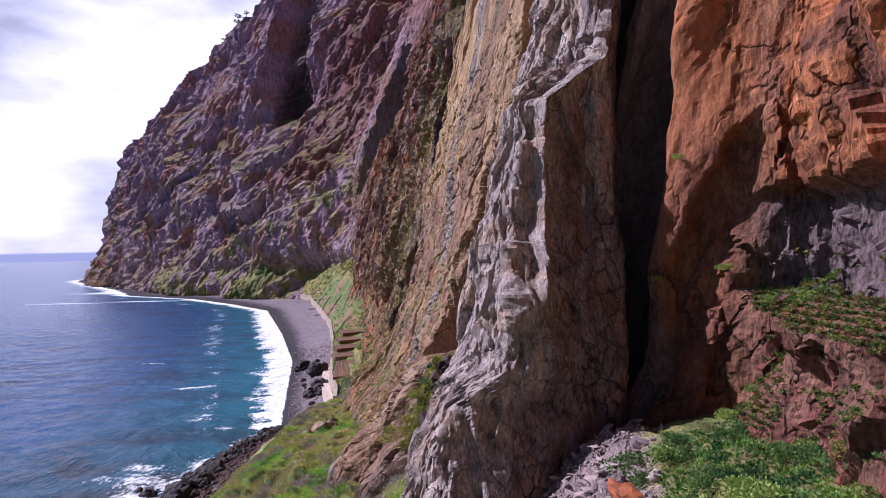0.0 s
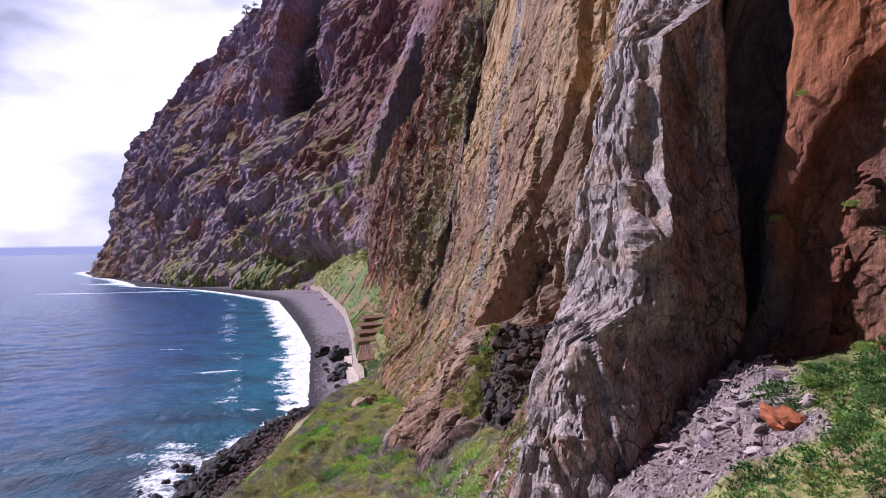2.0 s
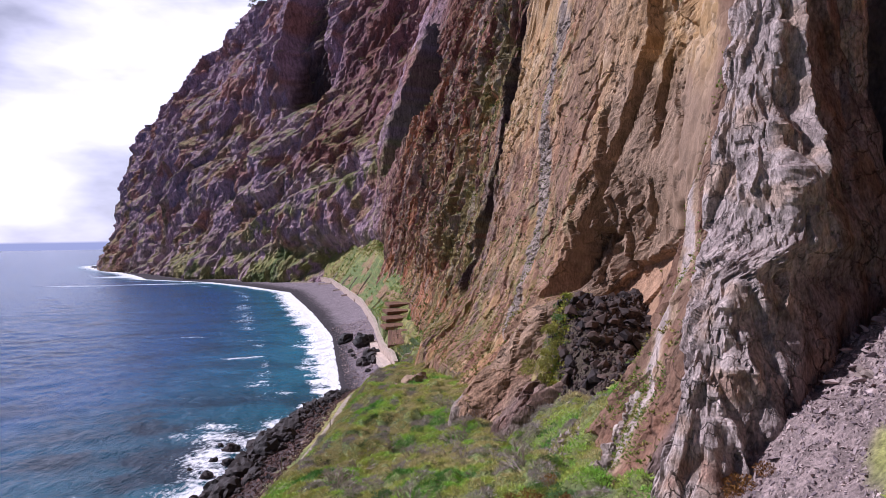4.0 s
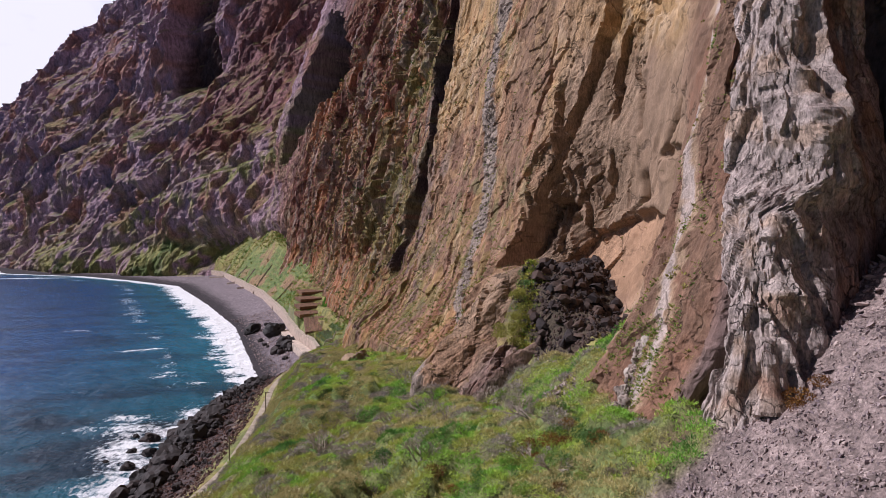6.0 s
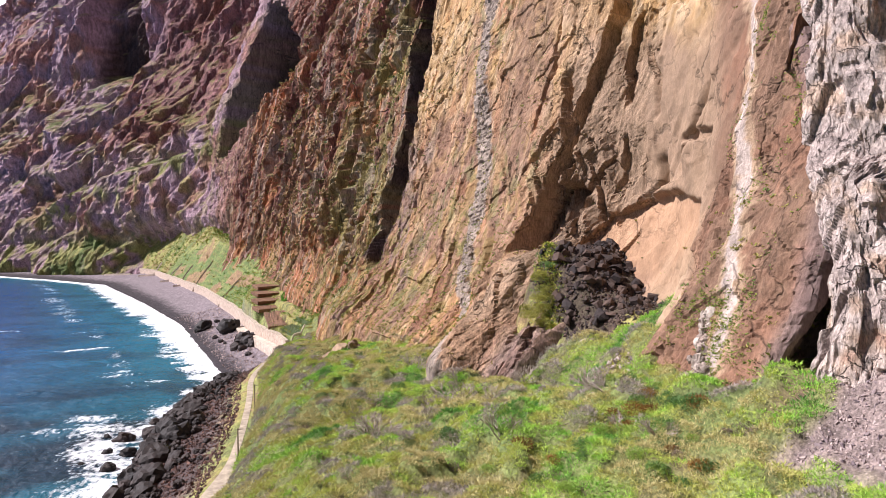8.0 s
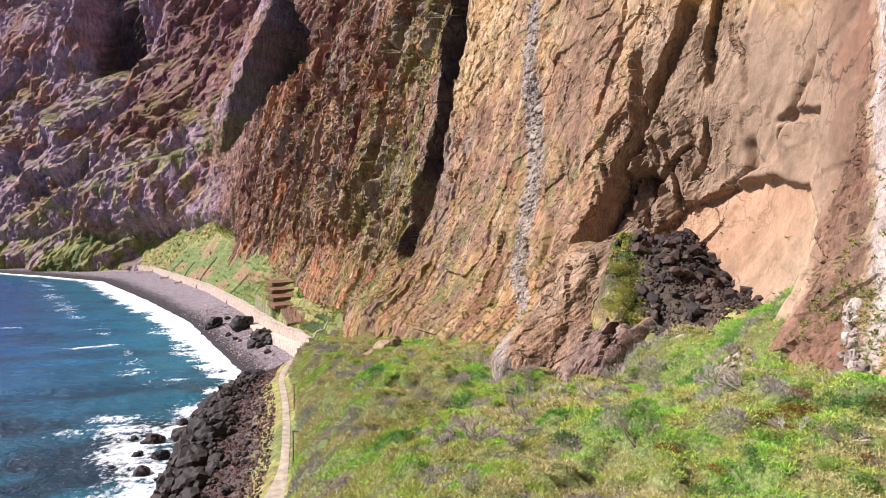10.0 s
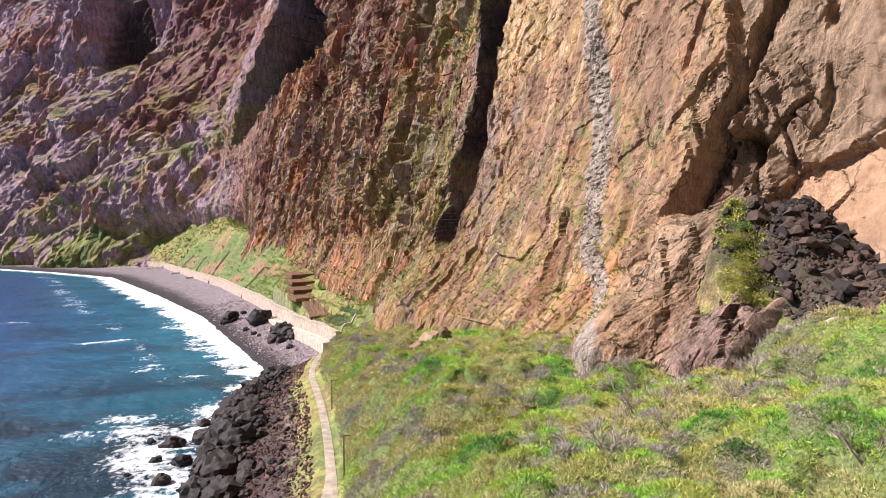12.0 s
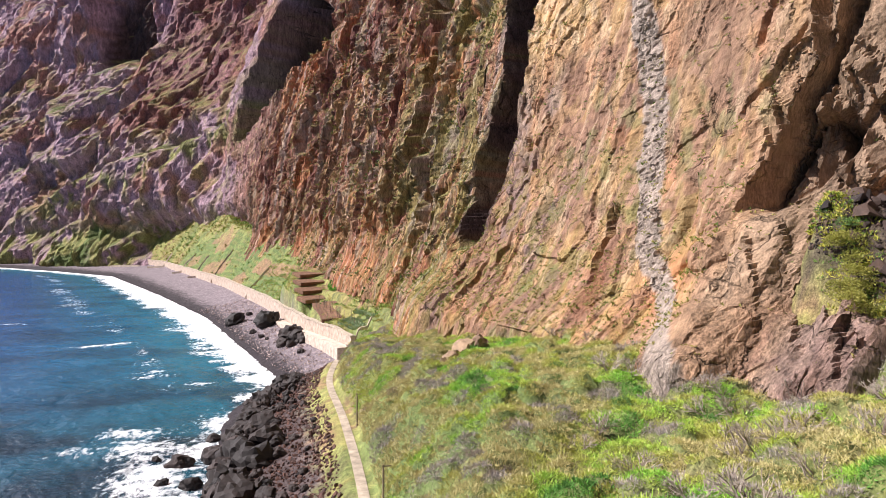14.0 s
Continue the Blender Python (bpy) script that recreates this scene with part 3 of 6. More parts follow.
    col = blend(col, "rust", worn * np.exp(-((y - 119.5) / 2.5) ** 2 - ((z - 27) / 5) ** 2) * 0.8)
    col = blend(col, "green", worn * step(0.2, 0.45, fbm(s / 3, z / 5, 0.3, 4, 287)) * step(-0.1, 0.2, n1) * 0.35)
    col = blend(col, "mauve", step(78, 80, y) * (1 - step(88, 94, y)) * (1 - step(30, 36, z)) * (0.55 + 0.3 * n2))
    # dyke and pale vein
    d = np.abs(y - path_y(z, (20, 32, 43, 56, 70, 120), (98, 113, 118, 122, 127, 142)) - 0.5 * vnoise(z / 7, 1.5, 0.5, 4))
    col = blend(col, "dyke", (1 - step(1.9, 2.4, d + 0.5 * n4)) * step(52, 56, y))
    w = np.abs(y - path_y(z, (24, 35, 52.7, 68, 90), (51, 54, 59, 65, 73)) - 0.4 * vnoise(z / 5, 0.5, 0.5, 5))
    col = blend(col, "pale", (1 - step(1.2, 2.0, w + 0.8 * n4)) * (1 - step(75, 80, y)) * step(49, 50, y) * 0.5)
    col = blend(col, "grey", (1 - step(0.5, 0.9, w + 0.4 * n4)) * (1 - step(75, 80, y)) * step(49, 50, y) * 0.85)
    # right-hand alcove
    al = 1 - step(S_ALCOVE + 3, S_ALCOVE + 6, s)
    col = blend(col, "rust", al * 0.9)
    col = blend(col, "orange", al * step(0.0, 0.4, n3) * 0.4)
    col = blend(col, "orange", al * step(55, 58, z + n2 * 2) * step(-0.5, 0.2, n3))
    col = blend(col, "mauve", al * (1 - step(56, 57.5, z)) * step(50, 51, z))
    col = blend(col, "red", al * (1 - step(49, 51, z)) * 0.75)
    col = blend(col, "brown", al * (1 - step(49, 51, z)) * step(0.0, 0.4, n2 + 0.5 * n4) * 0.6)
    pan = step(S_ALCOVE + 4, S_ALCOVE + 7, s) * (1 - step(S_RECESS - 6, S_RECESS - 3, s))
    col = blend(col, "rust", pan * 0.9)
    col = blend(col, "orange", pan * step(0.0, 0.5, n2) * 0.3)
    col = blend(col, "orange", pan * step(60, 64, z + 2 * n2) * 0.9)
    rec = step(S_RECESS - 6, S_RECESS - 4, s) * (1 - step(S_BROWN - 6, S_BROWN - 3, s))
    col = blend(col, "mauve", rec * 0.8)
    # middle cliff: red-brown flutes with ochre and moss
    m = (1 - near) * (1 - far)
    nv = fbm(s / 3.2 + z / 60, z / 170, 0.2, 4, 261, 0.6)
    nw = fbm(s / 9 + z / 60, z / 110, 0.7, 3, 271)
    col = blend(col, "redlit", m * np.clip(0.75 + 0.6 * n1, 0, 1))
    col = blend(col, "ochre", m * step(0.1, 0.35, nw + 0.3 * nv) * 0.65 * (1 - step(80, 120, z)))
    col = blend(col, "tan", m * step(0.1, 0.35, nv - 0.2 * n1) * 0.5)
    col = blend(col, "red", m * step(0.0, 0.3, -nv - 0.3 * nw) * 0.9)
    patch = fbm(s / 30 + z / 120, z / 45, 0.4, 4, 291)
    col = blend(col, "dark", m * step(0.2, 0.5, -nv + 0.4 * patch) * 0.3)
    col = blend(col, "orange", m * step(0.15, 0.45, patch + 0.3 * nv) * 0.6)
    col = blend(col, "red", m * step(0.1, 0.4, -patch + 0.3 * nv) * 0.6)
    col = blend(col, "moss", m * (1 - step(206, 224, y + 8 * n2)) * step(-0.25, 0.2, n2 + 0.5 * n4) * 0.65)
    col = blend(col, "grey", m * step(0.3, 0.55, nv + 0.2 * n4) * 0.5)
    col = blend(col, "moss", m * step(0.1, 0.45, n4 + 0.8 * n1 - 0.004 * (z - 70)) * 0.35)
    n5 = fbm(s / 70, z / 60, 0.2, 4, 241)
    n6 = fbm(s / 14, z / 22, 0.2, 4, 251)
    # pale mauve base: rock colour with the haze of distance mixed in
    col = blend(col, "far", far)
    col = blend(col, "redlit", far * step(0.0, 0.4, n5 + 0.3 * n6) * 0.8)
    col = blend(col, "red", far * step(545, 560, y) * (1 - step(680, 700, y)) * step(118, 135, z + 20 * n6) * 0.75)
    wf = fbm(s / 90, z / 90, 0.1, 3, 55)
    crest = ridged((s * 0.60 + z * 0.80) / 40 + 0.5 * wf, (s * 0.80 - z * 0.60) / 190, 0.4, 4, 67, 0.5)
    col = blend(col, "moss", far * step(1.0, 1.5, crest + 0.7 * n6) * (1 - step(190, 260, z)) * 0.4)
    # troughs between the ribs carry a little painted shade
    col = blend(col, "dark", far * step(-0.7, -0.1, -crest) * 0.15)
    col = blend(col, "moss", far * step(0.1, 0.4, n6 - 0.004 * (z - 90)) * 0.22)
    # brown painted into the gully and the two great hollows to deepen their shade
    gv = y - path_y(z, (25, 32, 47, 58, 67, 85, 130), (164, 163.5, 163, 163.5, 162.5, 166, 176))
    col = blend(col, "shade_brown", (1 - step(5.5, 7.0, np.abs(gv))) * step(31, 35, z))
    col = blend(col, "shade_brown", step(300, 310, y) * (1 - step(506, 514, y)) * step(94, 98, z) * (1 - step(-22, -8, stand)))
    col = blend(col, "shade_brown", step(694, 700, y) * (1 - step(762, 780, y)) * step(206, 220, z) * (1 - step(-30, -12, stand)))
    # fields and scrub at the headland's foot
    low = step(560, 620, y) * (1 - step(760, 900, y)) * (1 - step(30, 44, z + 10 * n6)) * step(-0.8, -0.4, n5 + n6)
    col = blend(col, "moss", low * 0.9)
    col = blend(col, "grass", low * step(0.0, 0.3, n6) * 0.8)
    col = blend(col, "green", low * step(0.1, 0.3, -n6 + 0.5 * n5) * 0.8)
    # turf on whatever is not too steep
    up = step(0.46, 0.72, nz + 0.12 * n3)
    col = blend(col, "moss", (1 - near) * up * 0.8 * step(-0.5, 0.2, n2))
    col = blend(col, "green", (1 - near) * step(0.55, 0.8, nz) * step(0.0, 0.4, n1) * 0.7)
    line = np.interp(y, (455, 485, 580, 690, 740, 900), (150, 132, 112, 92, 60, 30))
    col = blend(col, "grass", far * (1 - step(700, 800, y)) * np.exp(-((z - line + 4 + 14 * n6) / 13) ** 2) * 0.95 * step(-0.3, 0.3, n5 + n6))
    return col


FACES = {}


def soften(a):
    """A light 1-2-1 blur in both directions, so that rock edges are worn."""
    for ax in (0, 1):
        n = a.shape[ax]
        lo, hi = np.r_[0, np.arange(n - 1)], np.r_[np.arange(1, n), n - 1]
        a = (np.take(a, lo, ax) + 2 * a + np.take(a, hi, ax)) / 4
    return a


def cliff(name, s0, s1, ds, zs, material, fine):
    s = np.arange(s0, s1 + ds * 0.5, ds)
    px, py = np.interp(s, ALONG, curve[:, 0]), np.interp(s, ALONG, curve[:, 1])
    # the face leans back along a direction that turns slowly with the coast
    ang = np.radians(np.interp(s, (0, S_RECESS, S_GULLY, S_MID, S_CAPE - 500, S_CAPE - 60, S_CAPE + 100), (0, 2, 8, 22, 42, 30, -40)))
    S, Z = np.meshgrid(s, zs)
    PX, PY = np.broadcast_to(px, S.shape), np.broadcast_to(py, S.shape)
    b = setback(S, PY, Z)
    co = np.stack([PX + b * np.cos(ang), PY + b * np.sin(ang), Z], -1)
    co[..., 1] += np.interp(S, (S_BROWN - 15, S_BROWN - 11, S_BROWN - 4, S_BROWN + 1), (0, 1, 1, 0)) * np.clip(Z - 46, 0, 20) * 0.6
    # heights of the crest along the coast
    crest = np.interp(s, (0, S_GULLY, S_MID, S_CAPE - 900, S_CAPE - 620, S_CAPE - 480, S_CAPE - 330, S_CAPE - 150, S_CAPE - 30, S_CAPE + 120, S_CAPE + 400),
                      (170, 260, 420, 500, 440, 375, 340, 232, 140, 110, 60))
    n = -normals(co)
    flat = n.copy()
    flat[..., 2] *= 0.3
    flat /= np.linalg.norm(flat, axis=-1, keepdims=True)
    stand = relief(S, PX, PY, Z, fine)
    if fine < 1.0:
        stand = lerp(stand, soften(stand), np.clip(smoothness(S, PY, Z) * 1.3 - 0.6, 0, 0.35))
    co = co + flat * stand[..., None]
    over = np.clip(Z - crest - 12 * fbm(S / 60, 0.3, 0.2, 4, 301), 0, None)
    co[..., 2] -= over * 0.92
    co[..., 0] += over * 1.2
    nz = -normals(co)[..., 2]
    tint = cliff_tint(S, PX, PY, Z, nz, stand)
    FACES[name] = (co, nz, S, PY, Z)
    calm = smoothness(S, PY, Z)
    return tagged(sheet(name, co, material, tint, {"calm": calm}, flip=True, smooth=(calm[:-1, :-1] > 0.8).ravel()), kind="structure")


# ---- large structure: cliffs ----
zn = np.r_[np.arange(-4, 18, 2.0), np.arange(18, 92, 0.28), np.arange(92, 300, 4.0)]
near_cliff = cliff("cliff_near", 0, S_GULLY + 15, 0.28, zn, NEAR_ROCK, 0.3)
tagged(near_cliff, "steep ochre and brown volcanic cliff face with a grey dyke", "cliff")
zm = np.r_[np.arange(-4, 10, 2.0), np.arange(10, 190, 0.85), np.arange(190, 520, 5.0)]
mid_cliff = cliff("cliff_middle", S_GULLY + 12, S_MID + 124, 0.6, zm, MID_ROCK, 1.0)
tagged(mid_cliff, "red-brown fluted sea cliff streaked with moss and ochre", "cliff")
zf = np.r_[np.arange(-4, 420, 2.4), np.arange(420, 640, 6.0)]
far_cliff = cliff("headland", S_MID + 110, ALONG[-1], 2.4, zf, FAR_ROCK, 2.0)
tagged(far_cliff, "huge dark red headland falling steeply into the sea", "headland")


# the leaning fin of grey rock in front of the near cliff
FIN_Z = (20, 31, 34.5, 37.5, 40.5, 43.5, 45.6, 47.4, 54.5, 60, 64.5, 68, 72, 80, 83)
FIN_NOSE = ((-6, 35.5), (-3.3, 37.0), (-2.6, 37.7), (-1.8, 38.6), (-0.9, 40.0), (0.6, 41.4), (3.7, 40.6), (4.5, 41.2), (5.0, 45.2), (5.7, 46.0), (6.6, 46.5), (11.4, 47.4), (12.2, 48.2), (13.5, 50.5), (14.6, 54))
FIN_RIGHT = ((2, 42), (5, 42.5), (8, 42.5), (9.6, 42.8), (10.6, 43.4), (12.2, 44.2), (12.9, 44.6), (13.1, 45.0), (13.2, 46.8), (12.8, 48.4), (12.6, 49.2), (13.2, 49.8), (14, 51), (16, 54), (15.4, 54.8))
FIN_LEFT = ((-8, 42), (-4.6, 41), (-4.0, 41), (-3.4, 41.4), (-2.2, 43.4), (-0.4, 45.6), (0.7, 46.9), (1.3, 47.6), (2.5, 48.6), (4.2, 51.2), (5.6, 53), (6.6, 54), (8.0, 55.5), (10, 57), (14.2, 55.2))


def fin(name, heights, front, rear, side, label, cleft, nu=300):
    zs = np.arange(heights[0], heights[-1], 66 / nu)
    u = np.linspace(0, 1, nu, endpoint=False)
    pick = lambda table: np.stack([np.interp(zs, heights, [p[i] for p in table]) for i in (0, 1)], -1)
    nose, right, left = pick(front), pick(rear), pick(side)
    back = (right + left) / 2 + np.array([3.5, 4.0])
    nl = nose + (left - nose) * 0.45 + np.array([-0.8, -0.4])
    ring = [nose, nl, left, back, right, nose + (right - nose) * 0.4 + np.stack([0.3 + 0 * zs, np.interp(zs, (36, 43), (-1.5, -0.3))], -1)]
    knots = np.array([0, 0.14, 0.42, 0.62, 0.78, 0.9, 1.0])
    co = np.empty((len(zs), nu, 3))
    for i in (0, 1):
        vals = np.stack([r[:, i] for r in ring] + [ring[0][:, i]], -1)
        for r in range(len(zs)):
            co[r, :, i] = np.interp(u, knots, vals[r])
    co[..., 2] = zs[:, None]
    for _ in range(9):
        co[..., :2] = (np.roll(co, 1, 1) + co * 2 + np.roll(co, -1, 1))[..., :2] / 4
    n = normals(co, True)
    flat = n.copy()
    flat[..., 2] *= 0.2
    flat /= np.linalg.norm(flat, axis=-1, keepdims=True)
    x, y, z = co[..., 0], co[..., 1], co[..., 2]
    U = np.broadcast_to(u, x.shape)
    lit = 1 - step(0.45, 0.6, U) + step(0.88, 0.95, U)      # lit grey side; the plain other side has its shade painted in
    f1 = facets(x / 3.2 + z / 16, y / 3.2, z / 22, 401)
    f2 = facets(x / 1.3, y / 1.3, z / 5.0, 411)
    f3 = facets(x / 0.5, y / 0.5, z / 1.3, 415)
    out = 0.5 * fbm(x / 5, y / 5, z / 8, 3, 421) + lit * (0.55 * f1 + 0.42 * f2 + 0.2 * f3)
    out += (1 - lit) * (0.35 * f1 + 0.12 * f2 + 0.08 * fbm(x, y, z / 2, 3, 431))
    crest = np.exp(-((np.minimum(U, 1 - U)) / 0.05) ** 2)
    out += crest * (0.5 * fbm(z / 7.0, 0.3, 0.2, 4, 441, 0.6) + 0.7 * facets(z / 2.2, 0.4, 0.1, 443))
    # deeper cleft that splits the nose above the shoulder
    out -= cleft * np.exp(-((U - 0.965 - 0.02 * np.sin(z / 5)) / 0.012) ** 2) * step(48, 52, z)
    co = co + flat * (0.6 * out + 0.4 * soften(out))[..., None]
    n2 = fbm(x / 2.2, y / 2.2, z / 4, 4, 451)
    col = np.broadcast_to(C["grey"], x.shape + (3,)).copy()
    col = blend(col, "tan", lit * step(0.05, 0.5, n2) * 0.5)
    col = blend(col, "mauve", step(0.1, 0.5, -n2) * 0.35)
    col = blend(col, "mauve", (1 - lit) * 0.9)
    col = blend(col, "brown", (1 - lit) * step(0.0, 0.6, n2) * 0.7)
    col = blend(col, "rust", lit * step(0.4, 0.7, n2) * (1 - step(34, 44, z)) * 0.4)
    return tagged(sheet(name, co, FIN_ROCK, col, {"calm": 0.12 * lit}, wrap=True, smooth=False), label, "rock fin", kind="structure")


fin("rock_fin", FIN_Z, FIN_NOSE, FIN_RIGHT, FIN_LEFT, "leaning grey jointed rock fin with shade painted brown on one side", 1.3)
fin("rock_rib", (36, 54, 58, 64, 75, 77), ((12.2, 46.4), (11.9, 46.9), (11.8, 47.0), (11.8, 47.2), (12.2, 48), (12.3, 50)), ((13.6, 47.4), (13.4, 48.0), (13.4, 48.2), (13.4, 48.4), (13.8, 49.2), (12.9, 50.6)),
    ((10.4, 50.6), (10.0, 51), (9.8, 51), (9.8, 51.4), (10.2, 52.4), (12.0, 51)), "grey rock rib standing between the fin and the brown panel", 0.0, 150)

# ---- ground from the sea bed to the foot of the cliffs ----
SEA_Y = (-80, 60, 105, 120, 145, 165, 182, 230, 305, 403, 563, 640, 720, 800, 920, 1220, 1310, 1500)
SEA_X = (-72, -66, -63, -62, -60, -55, -48.5, -58.5, -74, -104, -158, -215, -285, -400, -478, -710, -760, -760)
WALL_Y = (170, 187, 204, 225, 292, 389, 487, 600, 720, 730, 1500)
WALL_X = (-34, -33.5, -36, -41.5, -52, -71, -97, -128, -190, -205, -700)
PATH_Y = (40, 60, 80, 90, 106, 119, 137, 155, 168, 180, 190)
PATH_X = (-58, -53, -49.5, -47, -45, -44, -43, -43.2, -41, -38, -34.8)
GX = (-95, -75, -62, -47, -44.2, -42, -36, -29, -22, -11, -8, 10, 14, 30)
GZ = (-9, -5, 0, 5, 6.9, 7.1, 12.8, 17.0, 21.5, 25.2, 27.5, 41.2, 42.3, 45)


def sea_x(y):
    return np.interp(y, SEA_Y, SEA_X)


def wall_x(y):
    return np.interp(y, WALL_Y, WALL_X)


def face_x(y):
    sel = curve[:, 1] > 51
    return np.where(y < 51, 24.0, np.interp(y, curve[sel, 1], curve[sel, 0]))


def ground_z(x, y, rough=True):
    x, y = np.broadcast_arrays(np.asarray(x, float), np.asarray(y, float))
    xs = x - (np.interp(y, PATH_Y, PATH_X) + 43.1) * (1 - step(-38, -22, x))
    z1 = np.interp(xs, GX, GZ)
    foot_z = np.interp(y, (39.5, 41.5, 45, 48, 52, 57, 70, 86, 98, 110, 120, 138, 153, 169), (60, 31, 27.4, 25.9, 26.0, 25.6, 23, 20, 20, 20.4, 18.5, 16, 14.5, 11.5))
    foot_x = np.interp(y, (51, 86, 98, 110, 120, 138, 153, 169), (-7, -7, -13, -15, -17.7, -21, -25, -28))
    z1 = np.minimum(z1, foot_z + 0.2 * (x - foot_x))
    # heap of fallen rock under the cave
    top = np.interp(y, (56, 60, 64, 70, 75, 80, 84, 88, 90.5, 92, 94), (24, 31, 31.5, 29.8, 29.8, 32, 35, 37.8, 37.8, 32, 22))
    z1 = np.maximum(z1, np.where((y > 56) & (y < 100), top - np.interp(y, (76, 86), (0.75, 2.2)) * np.clip(np.interp(y, (76, 86), (0.8, -1.5)) - x, 0, None), -9))
    w, s0 = wall_x(y), sea_x(y)
    d = (x - s0) / np.maximum(w - s0, 1)
    beach = np.where(d < 0, (x - s0) * 0.16, 4.8 * np.clip(d, 0, 1) ** 0.9)
    rise = np.where(y < 400, np.interp(y, (187, 200, 217, 250, 294, 400), (1.0, 0.7, 0.65, 0.8, 1.0, 1.45)), np.clip(33 / np.maximum(face_x(y) - w - 1, 8), 0.3, 1.6))
    up = 8.8 + np.clip(x - w - 1.0, 0, None) * rise
    h = np.interp(y, (190, 330, 420), (2.6, 2.6, 4.0))
    q = up / h
    terr = (np.floor(q) + step(0.6, 1.0, q - np.floor(q))) * h
    up = lerp(up, terr, np.interp(y, (190, 235, 300, 360), (0.85, 0.8, 0.4, 0.2))) + step(300, 340, y) * 1.5 * fbm(x / 14, y / 14, 0.2, 3, 525) * step(1, 6, x - w)
    up = np.minimum(up, np.interp(y, (190, 400, 520), (30, 32, 46)))
    z2 = lerp(beach, up, step(0, 0.6, x - w))
    k = step(174, 190, y)
    z = lerp(z1, z2, k)
    # banks that carry the dug beds
    for xa, xb, ya, yb, z0, gx, gy_ in ((-43.5, -29.5, 237.5, 264, 13.2, 0.0, 0.33), (-39.0, -30.0, 214, 230.5, 12.0, 0.07, 0.176)):
        away = np.hypot(np.clip(np.maximum(xa - x, x - xb), 0, None), np.clip(np.maximum(ya - y, y - yb), 0, None))
        z = np.where((away < 6) & (x > w + 0.7), np.maximum(z, z0 + gy_ * (np.clip(y, ya, yb) - (ya + yb) / 2 + (10.75 if gx == 0 else 0)) + gx * (x + 34.6) - 1.7 * away), z)
    if rough:
        onpath = np.abs(x - np.interp(y, PATH_Y, PATH_X)) < 1.6
        land = step(5, 9, z) * (1 - 0.8 * k) * (1 - onpath * (y < 192))
        z = z + land * (0.75 * fbm(x / 6, y / 6, 0.1, 3, 501) + 0.25 * fbm(x / 1.4, y / 1.4, 0.3, 3, 511)) + (1 - land) * 0.12 * fbm(x / 1.5, y / 1.5, 0.2, 3, 521) * ~onpath
    return z


def mounds(x, y, size=2.4, seed=571):
    """Bushy clumps: the height over the ground, 0 to 1, and a number for each clump."""
    u, v = np.asarray(x, float) / size, np.asarray(y, float) / (size * 1.15)
    i, j = np.floor(u).astype(np.int64), np.floor(v).astype(np.int64)
    best, num = np.full(u.shape, 9.0), np.zeros(u.shape)
    for a in (-1, 0, 1):
        for b in (-1, 0, 1):
            h = hash3(i + a, j + b, 0 * i, seed)
            big = 0.55 + 0.7 * ((h * 77.7) % 1.0)
            d = ((u - i - a - (h * 31.3) % 1.0) ** 2 + (v - j - b - (h * 913.1) % 1.0) ** 2) / big ** 2
            num = np.where(d < best, h, num)
            best = np.minimum(best, d)
    return np.sqrt(np.clip(1 - best, 0, 1)) * (0.3 + 1.25 * (num * 211.7 % 1.0) ** 1.6), num


def bushy(x, y):
    """Where the slope is overgrown."""
    return step(0.9, 2.6, x - np.interp(y, PATH_Y, PATH_X)) * (1 - scree_mask(x, y)) * (1 - step(176, 186, y)) * step(24, 30, y) * (1 - step(0, 2, x - np.interp(y, (24, 36, 40, 46, 52, 58, 66, 71, 76, 82, 90, 100, 160, 190), (2, -3, -5, -6.5, -5, -1, 3, -2, -4.5, -9, -10, -12, -17, -24))))


def scree_mask(x, y):
    edge = 1.2 * fbm(x / 4, y / 4, 0.5, 3, 531)
    near_side = np.where(x > 3, 31.5 - 0.1 * (x - 3), np.interp(x, (-14, 0, 3), (20, 27, 31)))
    return step(-13.5, -11.5, x + edge - 0.3 * (40 - y)) * step(0, 1.2, y - near_side + edge) * (1 - step(0, 1.5, y + edge - np.interp(x, (-14, -4, 0, 4, 12), (37.3, 38.0, 41, 48, 49)))) * (1 - step(10.5, 12.5, x + edge - np.clip(y - 36, 0, 9) * 0.3))


gy = np.r_[np.arange(-80, 22, 3.0), np.arange(22, 178, 0.55), np.arange(178, 330, 0.7), np.arange(330, 740, 2.4), np.arange(740, 1500, 12.0)]
gu = np.linspace(0, 1, 230)
x0, x1 = sea_x(gy) - 30, np.interp(gy, (-80, 40, 56), (40, 40, 18)) * (gy < 56) + (gy >= 56) * (face_x(gy) + 14)
GXX = x0[:, None] + (x1 - x0)[:, None] * gu
GYY = np.broadcast_to(gy[:, None], GXX.shape)
GZZ = ground_z(GXX, GYY)
MH, MN = mounds(GXX, GYY)
MZ = bushy(GXX, GYY)
co = np.stack([GXX, GYY, GZZ + MH * MZ], -1)
n1, n2, n3 = fbm(GXX / 9, GYY / 9, 0.2, 4, 541), fbm(GXX / 2.5, GYY / 2.5, 0.4, 4, 551), fbm(GXX / 30, GYY / 30, 0.4, 3, 561)
tint = np.broadcast_to(C["moss"], GXX.shape + (3,)).copy()
tint = blend(tint, "grass", step(-0.2, 0.4, n1))
tint = blend(tint, "brown", step(0.15, 0.55, n2 - 0.3 * n1) * 0.7)
tint = blend(tint, "green", step(0.1, 0.5, n3 + 0.4 * n2) * 0.6)
# gaps between the clumps get shade painted into the ground colour
tint = blend(tint, "shade_brown", MZ * (1 - step(0.1, 0.5, MH)) * 0.6)
